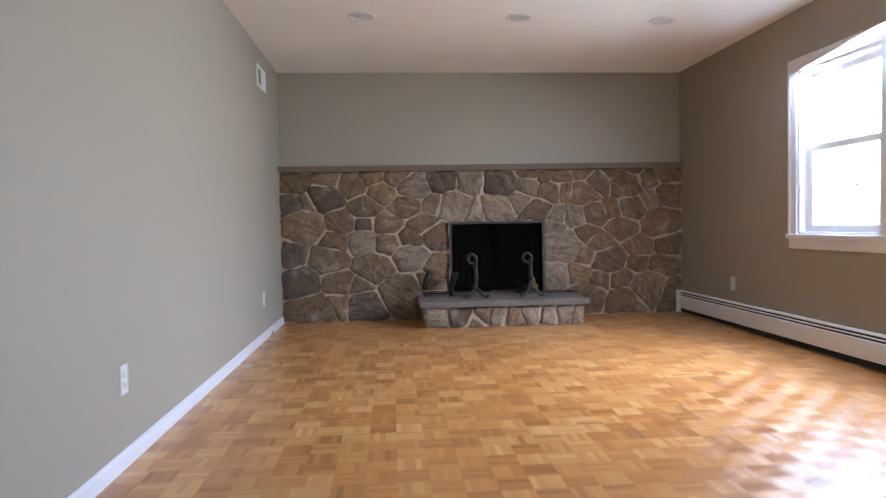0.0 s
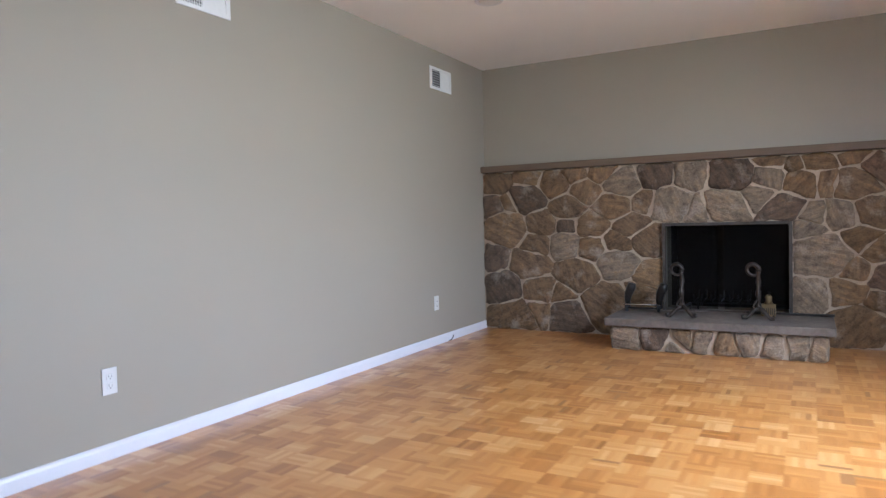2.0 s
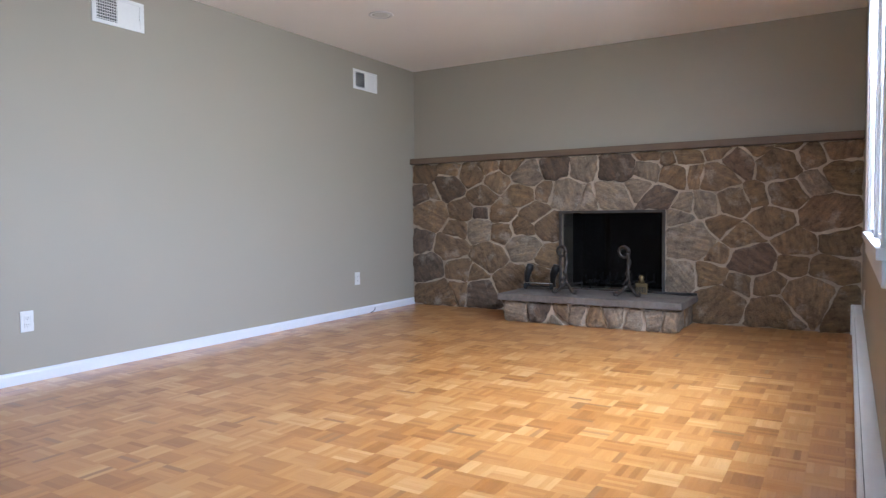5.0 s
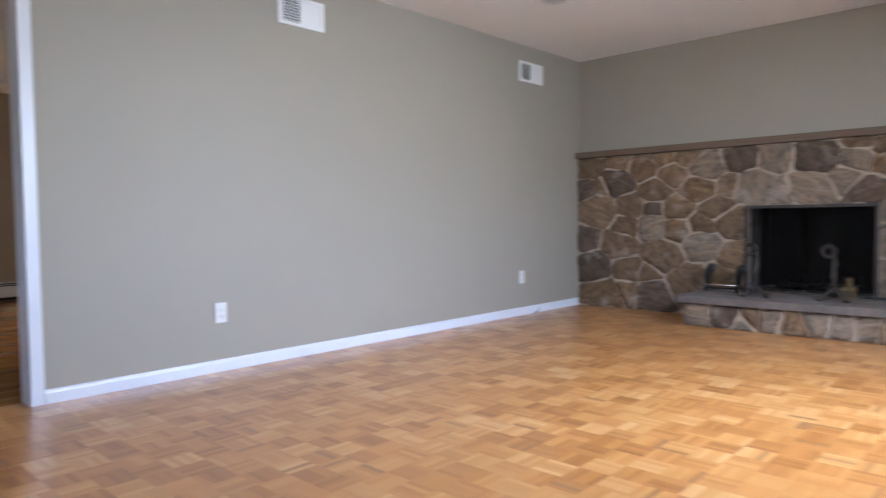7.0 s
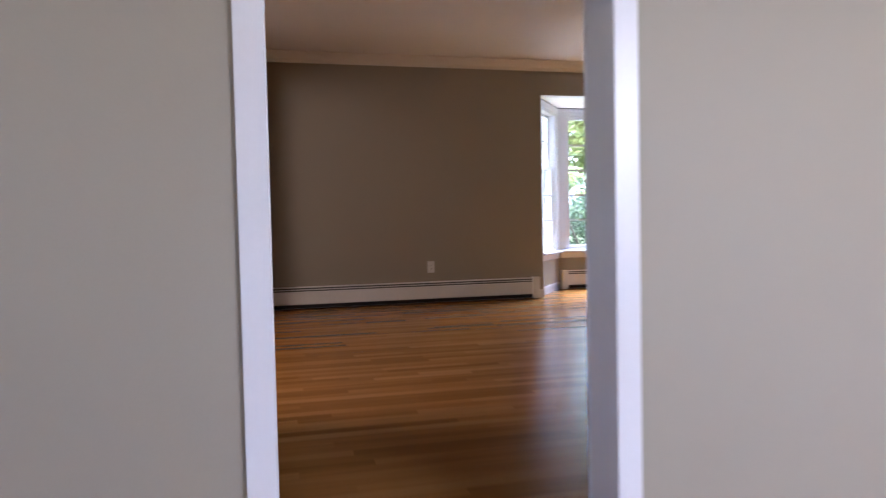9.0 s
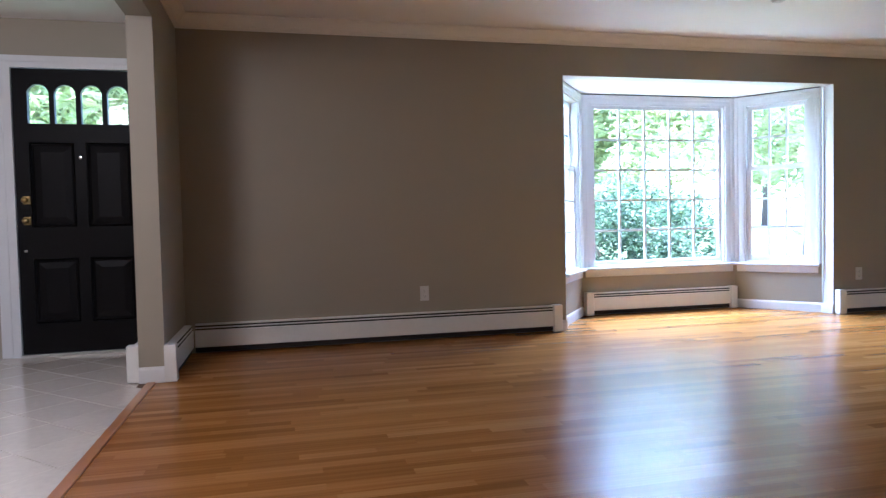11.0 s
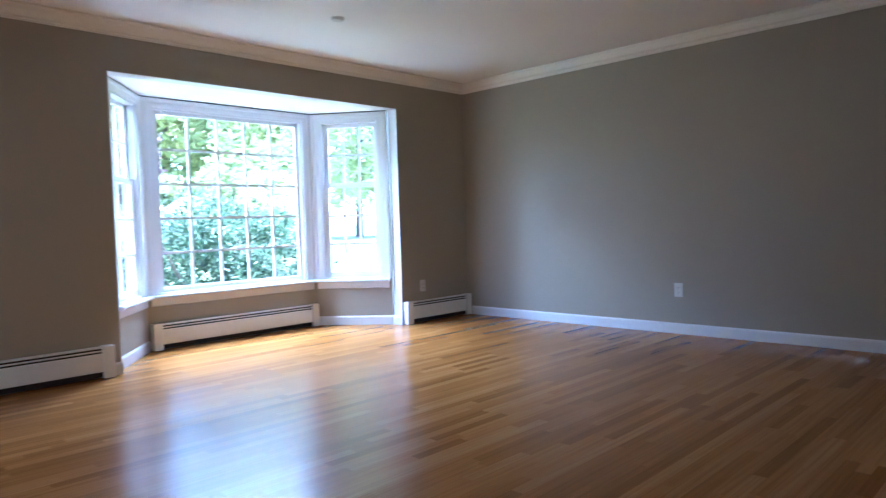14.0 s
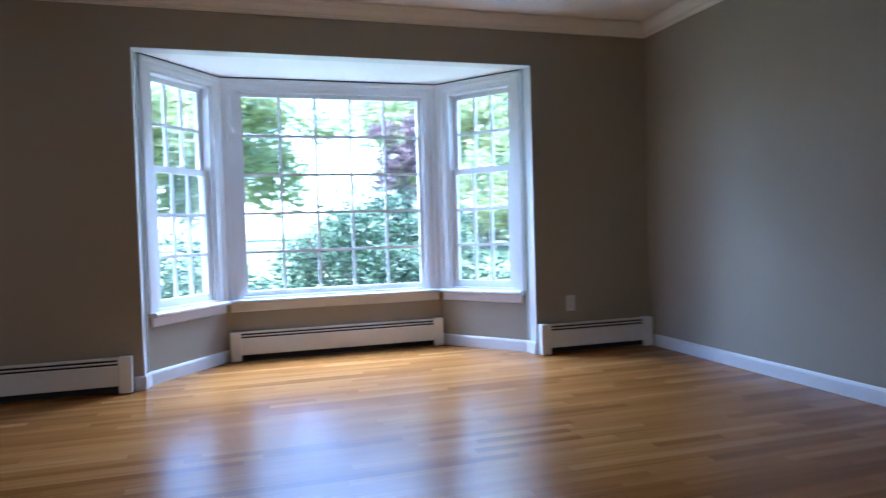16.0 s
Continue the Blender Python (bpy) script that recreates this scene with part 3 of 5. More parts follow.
def bay_side(name, p0, p1, x0, x1, z0, z1, picture, label):
    m, n = run(p0, p1)
    structure(name.replace("window", "wall_bay"), boxes((0, n, 0, 0.12, 0, z0), (0, n, 0, 0.12, z1, BAYH), (0, x0, 0, 0.12, z0, z1), (x1, n, 0, 0.12, z0, z1)), WALL, "greige painted wall of the bay", "wall").matrix_world = m
    w = thing(name, m, label, "window", "bay window", "structure")
    part("window_frame", boxes((x0, x0 + 0.018, 0, 0.12, z0, z1), (x1 - 0.018, x1, 0, 0.12, z0, z1), (x0 + 0.018, x1 - 0.018, 0, 0.12, z1 - 0.018, z1), (x0 + 0.018, x1 - 0.018, 0, 0.12, z0, z0 + 0.018)), TRIM, w)
    a, b, lo, hi = x0 + 0.018, x1 - 0.018, z0 + 0.018, z1 - 0.018
    if picture:
        sash(w, a, b, lo, hi, 5, 5, 0.035, 0.036, 0.04)
    else:
        zm = lo + 0.6 * (hi - lo)
        sash(w, a, b, lo, zm + 0.02, 3, 3, 0.03, 0.045, 0.055)
        sash(w, a, b, zm - 0.02, hi, 3, 2, 0.07, 0.045, 0.045)
        part("sash_lock", soft_box((a + b) / 2 - 0.02, (a + b) / 2 + 0.02, 0.028, 0.05, zm + 0.02, zm + 0.032), ENAMEL, w, "white sash lock")
    casing(w, x0, x1, z0, z1, x0 - 0.004, 0.078)
    # shadow line under the ceiling, laid on as a black strip
    part("gap_shade_strip", boxes((0.004, n - 0.004, -0.010, -0.0005, z1 + 0.080, BAYH - 0.001)), VOID, w, "black strip for the shade in the gap under the bay ceiling")
    part("window_sill", extrude_profile([(0, z0 - 0.028), (-0.055, z0 - 0.028), (-0.064, z0 - 0.02), (-0.064, z0 - 0.006), (-0.058, z0 + 0.001), (0.03, z0 + 0.001), (0.03, z0 - 0.002), (0, z0 - 0.002)], 0.02 if not picture else -0.02, n - 0.02 if not picture else n + 0.02), TRIM, w)
    part("apron", extrude_profile([(0, z0 - 0.095), (-0.012, z0 - 0.095), (-0.02, z0 - 0.088), (-0.02, z0 - 0.028), (0, z0 - 0.028)], 0.03, n - 0.03), TRIM, w)
    return w


LB = math.dist(B0, B1)
bay_side("window_2", B0, B1, 0.10, LB - 0.10, 0.475, 2.096, False, "white double-hung bay window with gridded panes")
bay_side("window_3", B1, B2, 0.11, 1.73 - 0.11, 0.475, 2.096, True, "large fixed white bay window with gridded panes")
LB = math.dist(B2, B3)
bay_side("window_4", B2, B3, 0.10, LB - 0.10, 0.475, 2.096, False, "white double-hung bay window with gridded panes")

m, n = run((EAST1, WIN1), (EAST1, WIN0))
w = thing("window_1", m, "white double-hung window pair, bright daylight behind", "window", "", "structure")
for a in (0.0, 0.985):
    part("window_frame", boxes((a, a + 0.03, 0.0, 0.16, WINZ0, WINZ1), (a + 0.855, a + 0.885, 0.0, 0.16, WINZ0, WINZ1), (a + 0.03, a + 0.855, 0.0, 0.16, WINZ1 - 0.03, WINZ1), (a + 0.03, a + 0.855, 0.0, 0.16, WINZ0, WINZ0 + 0.02)), TRIM, w)
    zm = 1.465
    sash(w, a + 0.03, a + 0.855, WINZ0 + 0.02, zm + 0.02, 3, 2, 0.05, 0.075, 0.05, 0.01)
    sash(w, a + 0.03, a + 0.855, zm - 0.02, WINZ1 - 0.03, 3, 2, 0.09, 0.075, 0.05, 0.01)
part("mullion", boxes((0.885, 0.985, -0.012, 0.16, WINZ0, WINZ1)), TRIM, w)
casing(w, 0, n, WINZ0, WINZ1, 0.095)
part("window_sill", soft_box(-0.10, n + 0.10, -0.035, 0.02, WINZ0 - 0.03, WINZ0 + 0.002, 0.005), TRIM, w)
part("apron", soft_box(-0.08, n + 0.08, -0.02, 0, WINZ0 - 0.105, WINZ0 - 0.03, 0.004), TRIM, w)

# added window, never in view: an opening for the south fill lamp
m, n = run((GD1, -2.05), (GD0, -2.05))
w = thing("window_5", m, "unseen white double-hung window, added to let in light from the south", "window", "", "structure")
part("window_frame", boxes((0, 0.03, 0.0, 0.15, 0.9, 2.05), (n - 0.03, n, 0.0, 0.15, 0.9, 2.05), (0.03, n - 0.03, 0.0, 0.15, 2.02, 2.05), (0.03, n - 0.03, 0.0, 0.15, 0.9, 0.92)), TRIM, w)
sash(w, 0.03, n - 0.03, 0.92, 1.49, 3, 2, 0.05, 0.06, 0.05, 0.01)
sash(w, 0.03, n - 0.03, 1.45, 2.02, 3, 2, 0.09, 0.06, 0.05, 0.01)
casing(w, 0, n, 0.9, 2.05, 0.085)
part("window_sill", soft_box(-0.10, n + 0.10, -0.035, 0.02, 0.87, 0.902, 0.005), TRIM, w)


# ---- heaters, outlets, vents, ceiling fixtures ----
def baseboard_heater(p0, p1, cap0=True, cap1=True):
    """A hot-water baseboard heater along a wall, with p0 to p1 the wall line and the room to the right."""
    m, n = run(p0, p1)
    h = thing("baseboard_heater", m @ Matrix.Diagonal((1, 1, 1.05, 1)), "white enamel baseboard heater with dark slots, fixed along the wall", "heater", "baseboard heaters")
    a, b = (0.075 if cap0 else 0.0), (n - 0.075 if cap1 else n)
    part("back_panel", boxes((a, b, -0.006, -0.001, 0.006, 0.209)), ENAMEL, h)
    part("top_cover", extrude_profile([(-0.001, 0.209), (-0.001, 0.215), (-0.040, 0.215), (-0.050, 0.211), (-0.050, 0.205), (-0.040, 0.209)], a, b), ENAMEL, h)
    part("damper", extrude_profile([(-0.050, 0.186), (-0.057, 0.184), (-0.059, 0.190), (-0.052, 0.193)], a, b), ENAMEL, h)
    part("front_cover", extrude_profile([(-0.062, 0.052), (-0.060, 0.049), (-0.052, 0.049), (-0.058, 0.056), (-0.058, 0.166), (-0.055, 0.171), (-0.059, 0.173), (-0.064, 0.167)], a, b), ENAMEL, h)
    # plain black box: element plus the shade behind the slots and under the cover
    part("element_shade_box", boxes((a, b, -0.046, -0.008, 0.012, 0.203)), VOID, h, "black box for the element and the shade inside the heater")
    for k, (on, x0, x1) in enumerate(((cap0, 0.0, 0.08), (cap1, n - 0.08, n))):
        if on:
            part("end_cap", soft_box(x0, x1, -0.072, -0.001, 0.004, 0.221, 0.008, 3), ENAMEL, h)
    return h


baseboard_heater((WEST2, SOUTH2 + 0.072), (WEST2, BAY0 - 0.06), False, True)
baseboard_heater((STUB + 0.03, SOUTH2), (WEST2 + 0.07, SOUTH2), True, False)
baseboard_heater((ENTRY, 0.41), (STUB - 0.005, 0.41), False, True)
baseboard_heater((B1[0], B1[1] + 0.015), (B2[0], B2[1] - 0.015))
baseboard_heater((WEST2, BAY1 + 0.01), (WEST2, NORTH2 - 0.02))
baseboard_heater((EAST1, 6.70), (EAST1, 1.85))



def wall_plate(m, switch=False):
    """A cover plate in the plane y = 0, facing -y."""
    o = thing("light_switch" if switch else "power_outlet", m, "white rocker light switch on the wall" if switch else "white duplex power outlet on the wall", "switch" if switch else "outlet", "" if switch else "wall outlets")
    part("plate", soft_box(-0.037, 0.037, -0.006, 0, -0.06, 0.06, 0.003), PLASTIC, o)
    if switch:
        part("rocker", soft_box(-0.017, 0.017, -0.010, -0.005, -0.034, 0.034, 0.002), PLASTIC, o)
    else:
        for z in (-0.021, 0.021):
            r = part("receptacle", soft_box(-0.017, 0.017, -0.009, -0.005, z - 0.0145, z + 0.0145, 0.004), PLASTIC, o)
            part("slot", boxes((-0.008, -0.006, -0.0095, -0.0088, z - 0.003, z + 0.007), (0.006, 0.008, -0.0095, -0.0088, z - 0.003, z + 0.006), (-0.0025, 0.0025, -0.0095, -0.0088, z - 0.011, z - 0.007)), VOID, r, "dark slots")
    return o


def facing(x, y, z, towards):
    """A frame on a wall whose -y looks towards the given horizontal way."""
    return pose(x, y, z, 0, 0, {"+x": 90, "-x": -90, "-y": 0, "+y": 180}[towards])


for x, y, z, to in ((0, 2.68, 0.355, "+x"), (0, 5.718, 0.355, "+x"), (EAST1, 5.64, 0.385, "-x"), (WEST2, 2.408, 0.376, "+x"), (WEST2, 6.695, 0.376, "+x"), (-2.956, NORTH2, 0.381, "-y")):
    wall_plate(facing(x, y, z, to))
wall_plate(facing(0, 0.252, 1.155, "+x"), True)


def wall_vent(m, wd, hg, rows, cols):
    v = thing("wall_vent", m, "white metal air register, half open grille and half shut plate", "vent", "wall vents")
    part("frame", boxes((-wd / 2, wd / 2, -0.008, 0, hg / 2 - 0.022, hg / 2), (-wd / 2, wd / 2, -0.008, 0, -hg / 2, -hg / 2 + 0.022), (-wd / 2, -wd / 2 + 0.03, -0.008, 0, -hg / 2 + 0.022, hg / 2 - 0.022), (wd / 2 - 0.03, wd / 2, -0.008, 0, -hg / 2 + 0.022, hg / 2 - 0.022)), ENAMEL, v)
    x0, x1, x2 = -wd / 2 + 0.03, -0.01, wd / 2 - 0.03
    z0, z1 = -hg / 2 + 0.022, hg / 2 - 0.022
    part("duct", boxes((x0, x1, -0.002, -0.001, z0, z1)), VOID, v, "dark duct behind the grille")
    part("shut_plate", soft_box(x1, x2, -0.005, -0.0005, z0, z1, 0.001), ENAMEL, v)
    for j in range(rows):
        z = z0 + (j + 0.5) * (z1 - z0) / rows
        part("slat", boxes((x0, x1, -0.006, -0.003, z - 0.002, z + 0.002)), ENAMEL, v)
    for i in range(cols):
        x = x0 + (i + 0.5) * (x1 - x0) / cols
        part("slat", boxes((x - 0.002, x + 0.002, -0.0075, -0.006, z0, z1)), ENAMEL, v)
    part("lever", soft_box(x2 - 0.006, x2 + 0.006, -0.014, -0.006, -0.02, 0.012, 0.002), ENAMEL, v)
    return v


wall_vent(facing(0, 3.310, 2.266, "+x"), 0.36, 0.19, 8, 9)
wall_vent(facing(0, 5.885, 2.260, "+x"), 0.37, 0.185, 7, 0)


def recessed_light(x, y, z):
    o = thing("recessed_light", pose(x, y, z), "white recessed ceiling light, switched off", "ceiling light", "recessed ceiling lights")
    part("trim_ring", lathe([(0.070, -0.001), (0.072, -0.006), (0.092, -0.006), (0.097, -0.001)], 32), TRIM, o, smooth=True)
    part("lens", lathe([(0.002, -0.003), (0.045, -0.0045), (0.071, -0.002), (0.071, -0.001)], 32), LENS, o, "greyish domed lens", smooth=True)
    return o


for x, y in ((0.92, 4.90), (2.09, 4.915), (3.22, 4.98)):
    recessed_light(x, y, H1)
o = thing("smoke_detector", pose(-4.335, 4.89, H2), "small round white smoke detector on the ceiling", "smoke detector")
part("base", lathe([(0.052, -0.001), (0.052, -0.008), (0.047, -0.010)], 28), PLASTIC, o)
part("cover", lathe([(0.044, -0.009), (0.042, -0.018), (0.032, -0.022), (0.010, -0.023)], 28), PLASTIC, o, smooth=True)


# ---- floors ----
def strips_mesh(bm, x0, x1, y0, y1, gap=0.0003, top=0.0, thick=0.004, bev=0.0002):
    """One board: a flat top with small chamfers and short sides."""
    a, b, c, d = x0 + gap, x1 - gap, y0 + gap, y1 - gap
    if not bev:
        t, q = ([bm.verts.new(p) for p in ((a, c, h), (b, c, h), (b, d, h), (a, d, h))] for h in (top, top - thick))
        bm.faces.new(t)
        for j in range(4):
            bm.faces.new((q[j], q[(j + 1) % 4], t[(j + 1) % 4], t[j]))
        return
    t = [bm.verts.new(p) for p in ((a + bev, c + bev, top), (b - bev, c + bev, top), (b - bev, d - bev, top), (a + bev, d - bev, top))]
    s = [bm.verts.new(p) for p in ((a, c, top - bev), (b, c, top - bev), (b, d, top - bev), (a, d, top - bev))]
    q = [bm.verts.new(p) for p in ((a, c, top - thick), (b, c, top - thick), (b, d, top - thick), (a, d, top - thick))]
    bm.faces.new(t)
    for j in range(4):
        k = (j + 1) % 4
        bm.faces.new((s[j], s[k], t[k], t[j]))
        bm.faces.new((q[j], q[k], s[k], s[j]))


floor1 = structure("floor_family", boxes((-0.12, 5.55, -2.05, NORTH1, -0.02, -0.0035)), SUBFLOOR, "honey oak finger parquet floor, glossy", "floor")
BLOCK, FING = 0.1225, 5
flat, turned, near1 = bmesh.new(), bmesh.new(), []
nx, ny = int(5.55 / BLOCK) + 1, int(8.79 / BLOCK) + 1
for i in range(-1, nx):
    for j in range(ny):
        x0, y0 = i * BLOCK, -2.05 + j * BLOCK
        if i < 0 and not (DOOR0 - 0.03 < y0 < DOOR1 - 0.01):
            continue
        if x0 + BLOCK > 5.551 or y0 + BLOCK > NORTH1 + 0.06 or (x0 > EAST1 + 0.1 and y0 > 1.75):
            continue
        near = 1.9 < x0 < 3.3 and 2.2 < y0 < 2.85 and len(near1) < 300
        for k in range(FING):
            f0, f1 = k * BLOCK / FING, (k + 1) * BLOCK / FING
            if (i + j) % 2:
                if near:
                    near1.append((x0, y0 + f0, 0))
                else:
                    strips_mesh(flat, x0, x0 + BLOCK, y0 + f0, y0 + f1, 0.00012, bev=0)
            elif near:
                near1.append((x0 + f1, y0, 90))
            else:
                strips_mesh(turned, y0, y0 + BLOCK, -(x0 + f1), -(x0 + f0), 0.00012, bev=0)
tagged(part("parquet", flat, PARQUET, floor1), kind="stuff")
tagged(part("parquet", turned, PARQUET, floor1, m=pose(0, 0, 0, 0, 0, 90)), kind="stuff")
bm = bmesh.new()
strips_mesh(bm, 0, BLOCK, 0, BLOCK / FING, 0.00012, bev=0)
me = mesh_of("parquet_strip", bm, PARQUET)
for x, y, r in near1:
    p = new("parquet_strip", me)
    p.parent = floor1
    p.matrix_local = pose(x, y, 0, 0, 0, r)

floor2 = structure("floor_living", boxes((-6.3, -0.12, 0.36, NORTH2, -0.02, -0.0035)), SUBFLOOR, "glossy honey oak strip floor", "floor")
PLANK = 0.057
rng = random.Random(4)
far2, near2 = bmesh.new(), []
for k in range(int((6.28 - 0.13) / PLANK) + 1):
    x1 = -0.1235 - k * PLANK
    x0 = x1 - PLANK
    ylo, yhi = (DOOR0 + 0.005, DOOR1 - 0.005) if x0 > -0.19 else (SOUTH2 - 0.06, NORTH2) if x0 > WEST2 - 0.06 else (BAY0, BAY1)
    y = ylo - rng.uniform(0, 0.8)
    while y < yhi:
        ln = rng.choice((0.35, 0.5, 0.65, 0.8, 1.0, 1.25, 1.5)) * rng.uniform(0.9, 1.1)
        a, b = max(y, ylo), min(y + ln, yhi)
        if b - a > 0.03:
            if -3.2 < x0 < -1.0 and len(near2) < 300:
                near2.append((a, b, x0))
            else:
                strips_mesh(far2, a, b, -x1, -x0, 0.0, bev=0)
        y += ln
tagged(part("plank", far2, OAK, floor2, m=pose(0, 0, 0, 0, 0, 90)), kind="stuff")
for a, b, x0 in near2:
    bm = bmesh.new()
    strips_mesh(bm, 0, b - a, -PLANK, 0, 0.0, bev=0)
    part("plank", bm, OAK, floor2, m=pose(x0, a, 0, 0, 0, 90))
structure("floor_saddle", soft_box(STUB, -1.6, 0.455, 0.505, -0.01, 0.008, 0.004), SADDLE, "stained oak strip between tile and wood floors", "threshold")
floor3 = structure("floor_foyer", boxes((-5.75, -0.13, -2.2, 0.41, -0.02, -0.006), (STUB, -1.6, 0.41, 0.455, -0.02, -0.006)), GROUT, "glossy cream tiles laid on the diagonal", "floor")
TL = 0.33
bm = bmesh.new()
strips_mesh(bm, 0, TL, 0, TL, 0.0018, -0.001, 0.006, 0.0015)
me = mesh_of("tile", bm, TILE)
for i in range(-20, 20):
    for j in range(-20, 20):
        x, y = -3.0 + (i - j) * TL * 0.7071, -0.55 + (i + j) * TL * 0.7071
        if -5.35 < x < -0.5 and -1.95 < y and y + 2 * TL * 0.7071 < 0.5:
            p = new("tile", me)
            p.parent = floor3
            p.matrix_local = pose(x, y, 0, 0, 0, 45)


# ---- stone fireplace ----
def clip(poly, nx_, nz_, c):
    """Keeps the part of a convex outline where nx*x + nz*z <= c."""
    out = []
    for k in range(len(poly)):
        (ax, az), (bx, bz) = poly[k - 1], poly[k]
        da, db = nx_ * ax + nz_ * az - c, nx_ * bx + nz_ * bz - c
        if (da <= 0) != (db <= 0):
            t = da / (da - db)
            out.append((ax + t * (bx - ax), az + t * (bz - az)))
        if db <= 0:
            out.append((bx, bz))
    return out


def polygon_area(poly):
    return abs(sum(p[0] * q[1] - q[0] * p[1] for p, q in zip(poly, poly[1:] + poly[:1]))) / 2


LIE = 1.3  # stones lie flat: wider than high


def stone_outlines(sites, rect, joint):
    """Fieldstone outlines: a weighted division of a wall among the stones' centres and sizes."""
    x0, x1, z0, z1 = rect
    z0, z1 = z0 * LIE, z1 * LIE
    sites = [(a, b * LIE, c) for a, b, c in sites]
    for k, (cx, cz, r) in enumerate(sites):
        poly = [(x0, z0), (x1, z0), (x1, z1), (x0, z1)]
        for j, (ox, oz, q) in enumerate(sites):
            if j != k and poly:
                dx, dz = ox - cx, oz - cz
                d = math.hypot(dx, dz)
                t = (d * d + 0.8 * (r * r - q * q)) / (2 * d) - joint * (0.35 + 1.1 * ((k * j * 7 + k + j) % 10) / 10)
                poly = clip(poly, dx / d, dz / d, (dx * cx + dz * cz) / d + t)
        yield k, [(x, z / LIE) for x, z in poly]


def stone_mesh(poly, rise, seed):
    """A split stone over an outline in x, z, with ragged edges and an uneven face; it grows towards -y."""
    g = random.Random(seed)
    cut = []
    for k in range(len(poly)):
        a, b = poly[k - 1], poly[k]
        for w in (0.09, 0.91):
            cut.append((a[0] * (1 - w) + b[0] * w, a[1] * (1 - w) + b[1] * w))
    line = []
    for k in range(len(cut)):
        a, b = cut[k - 1], cut[k]
        n = max(1, int(math.dist(a, b) / 0.032))
        for q in range(n):
            t = q / n
            line.append((a[0] + (b[0] - a[0]) * t + g.uniform(-0.0045, 0.0045), a[1] + (b[1] - a[1]) * t + g.uniform(-0.0045, 0.0045)))
    n = len(line)
    p1, p2, p3 = (g.uniform(0, 6.28) for _ in range(3))
    line = [(x + 0.007 * math.sin(21 * z + p1) + 0.004 * math.sin(47 * z + p2), z + 0.006 * math.sin(19 * x + p2) + 0.004 * math.sin(43 * x + p3)) for x, z in line]
    cx, cz = sum(p[0] for p in line) / n, sum(p[1] for p in line) / n
    bm = bmesh.new()
    tx, tz = g.uniform(-0.025, 0.025), g.uniform(-0.025, 0.025)
    rings = []
    for s, h, wob in ((1.0, 0.0, 0.0), (0.975, 0.5, 0.001), (0.90, 0.92, 0.003), (0.6, 1.1, 0.004)):
        rings.append([bm.verts.new((cx + (x - cx) * s, -rise * h - (tx * (x - cx) + tz * (z - cz)) * (h > 0.6) + g.uniform(-wob, wob), cz + (z - cz) * s)) for x, z in line])
    for a, b in zip(rings, rings[1:]):
        for j in range(n):
            bm.faces.new((a[j], a[(j + 1) % n], b[(j + 1) % n], b[j]))
    mid = bm.verts.new((cx, -rise * 1.15, cz))
    for j in range(n):
        bm.faces.new((rings[-1][j], rings[-1][(j + 1) % n], mid))
    return bm


UPPER_LEFT = [(0.13, 1.40, 0.10), (0.45, 1.25, 0.16), (0.48, 1.43, 0.07), (0.71, 1.37, 0.12), (0.91, 1.45, 0.08), (1.17, 1.45, 0.10), (1.01, 1.29, 0.10), (1.34, 1.34, 0.15), (1.63, 1.40, 0.13), (1.91, 1.39, 0.11), (0.09, 1.17, 0.12), (0.26, 1.19, 0.06), (0.85, 1.14, 0.12), (1.27, 1.15, 0.14), (1.52, 1.18, 0.07), (1.75, 1.15, 0.16), (1.98, 1.09, 0.08)]
LOWER_LEFT = [(0.22, 0.97, 0.21), (0.60, 1.00, 0.12), (0.83, 0.98, 0.04), (1.06, 0.98, 0.12), (1.41, 0.97, 0.11), (0.55, 0.81, 0.10), (0.81, 0.81, 0.13), (1.06, 0.79, 0.09), (1.29, 0.83, 0.08), (1.57, 0.85, 0.13), (0.09, 0.70, 0.11), (0.47, 0.63, 0.15), (0.92, 0.53, 0.16), (1.29, 0.64, 0.13), (1.60, 0.53, 0.12), (0.19, 0.39, 0.17), (0.57, 0.38, 0.13), (0.76, 0.35, 0.06), (0.29, 0.12, 0.20), (0.83, 0.17, 0.15), (1.20, 0.28, 0.22), (0.56, 0.20, 0.05), (1.49, 0.37, 0.08)]
UPPER_RIGHT = [(2.22, 1.37, 0.16), (2.17, 1.12, 0.16), (2.54, 1.47, 0.06), (2.51, 1.33, 0.10), (2.43, 1.19, 0.08), (2.61, 1.09, 0.13), (2.68, 1.43, 0.05), (2.84, 1.45, 0.10), (3.08, 1.48, 0.05), (2.73, 1.28, 0.12), (2.90, 1.28, 0.07), (3.09, 1.26, 0.14), (3.25, 1.36, 0.12), (3.40, 1.47, 0.06), (3.55, 1.34, 0.17), (3.62, 1.48, 0.05), (3.78, 1.39, 0.10), (3.96, 1.44, 0.09), (3.82, 1.19, 0.09), (3.97, 1.24, 0.11)]
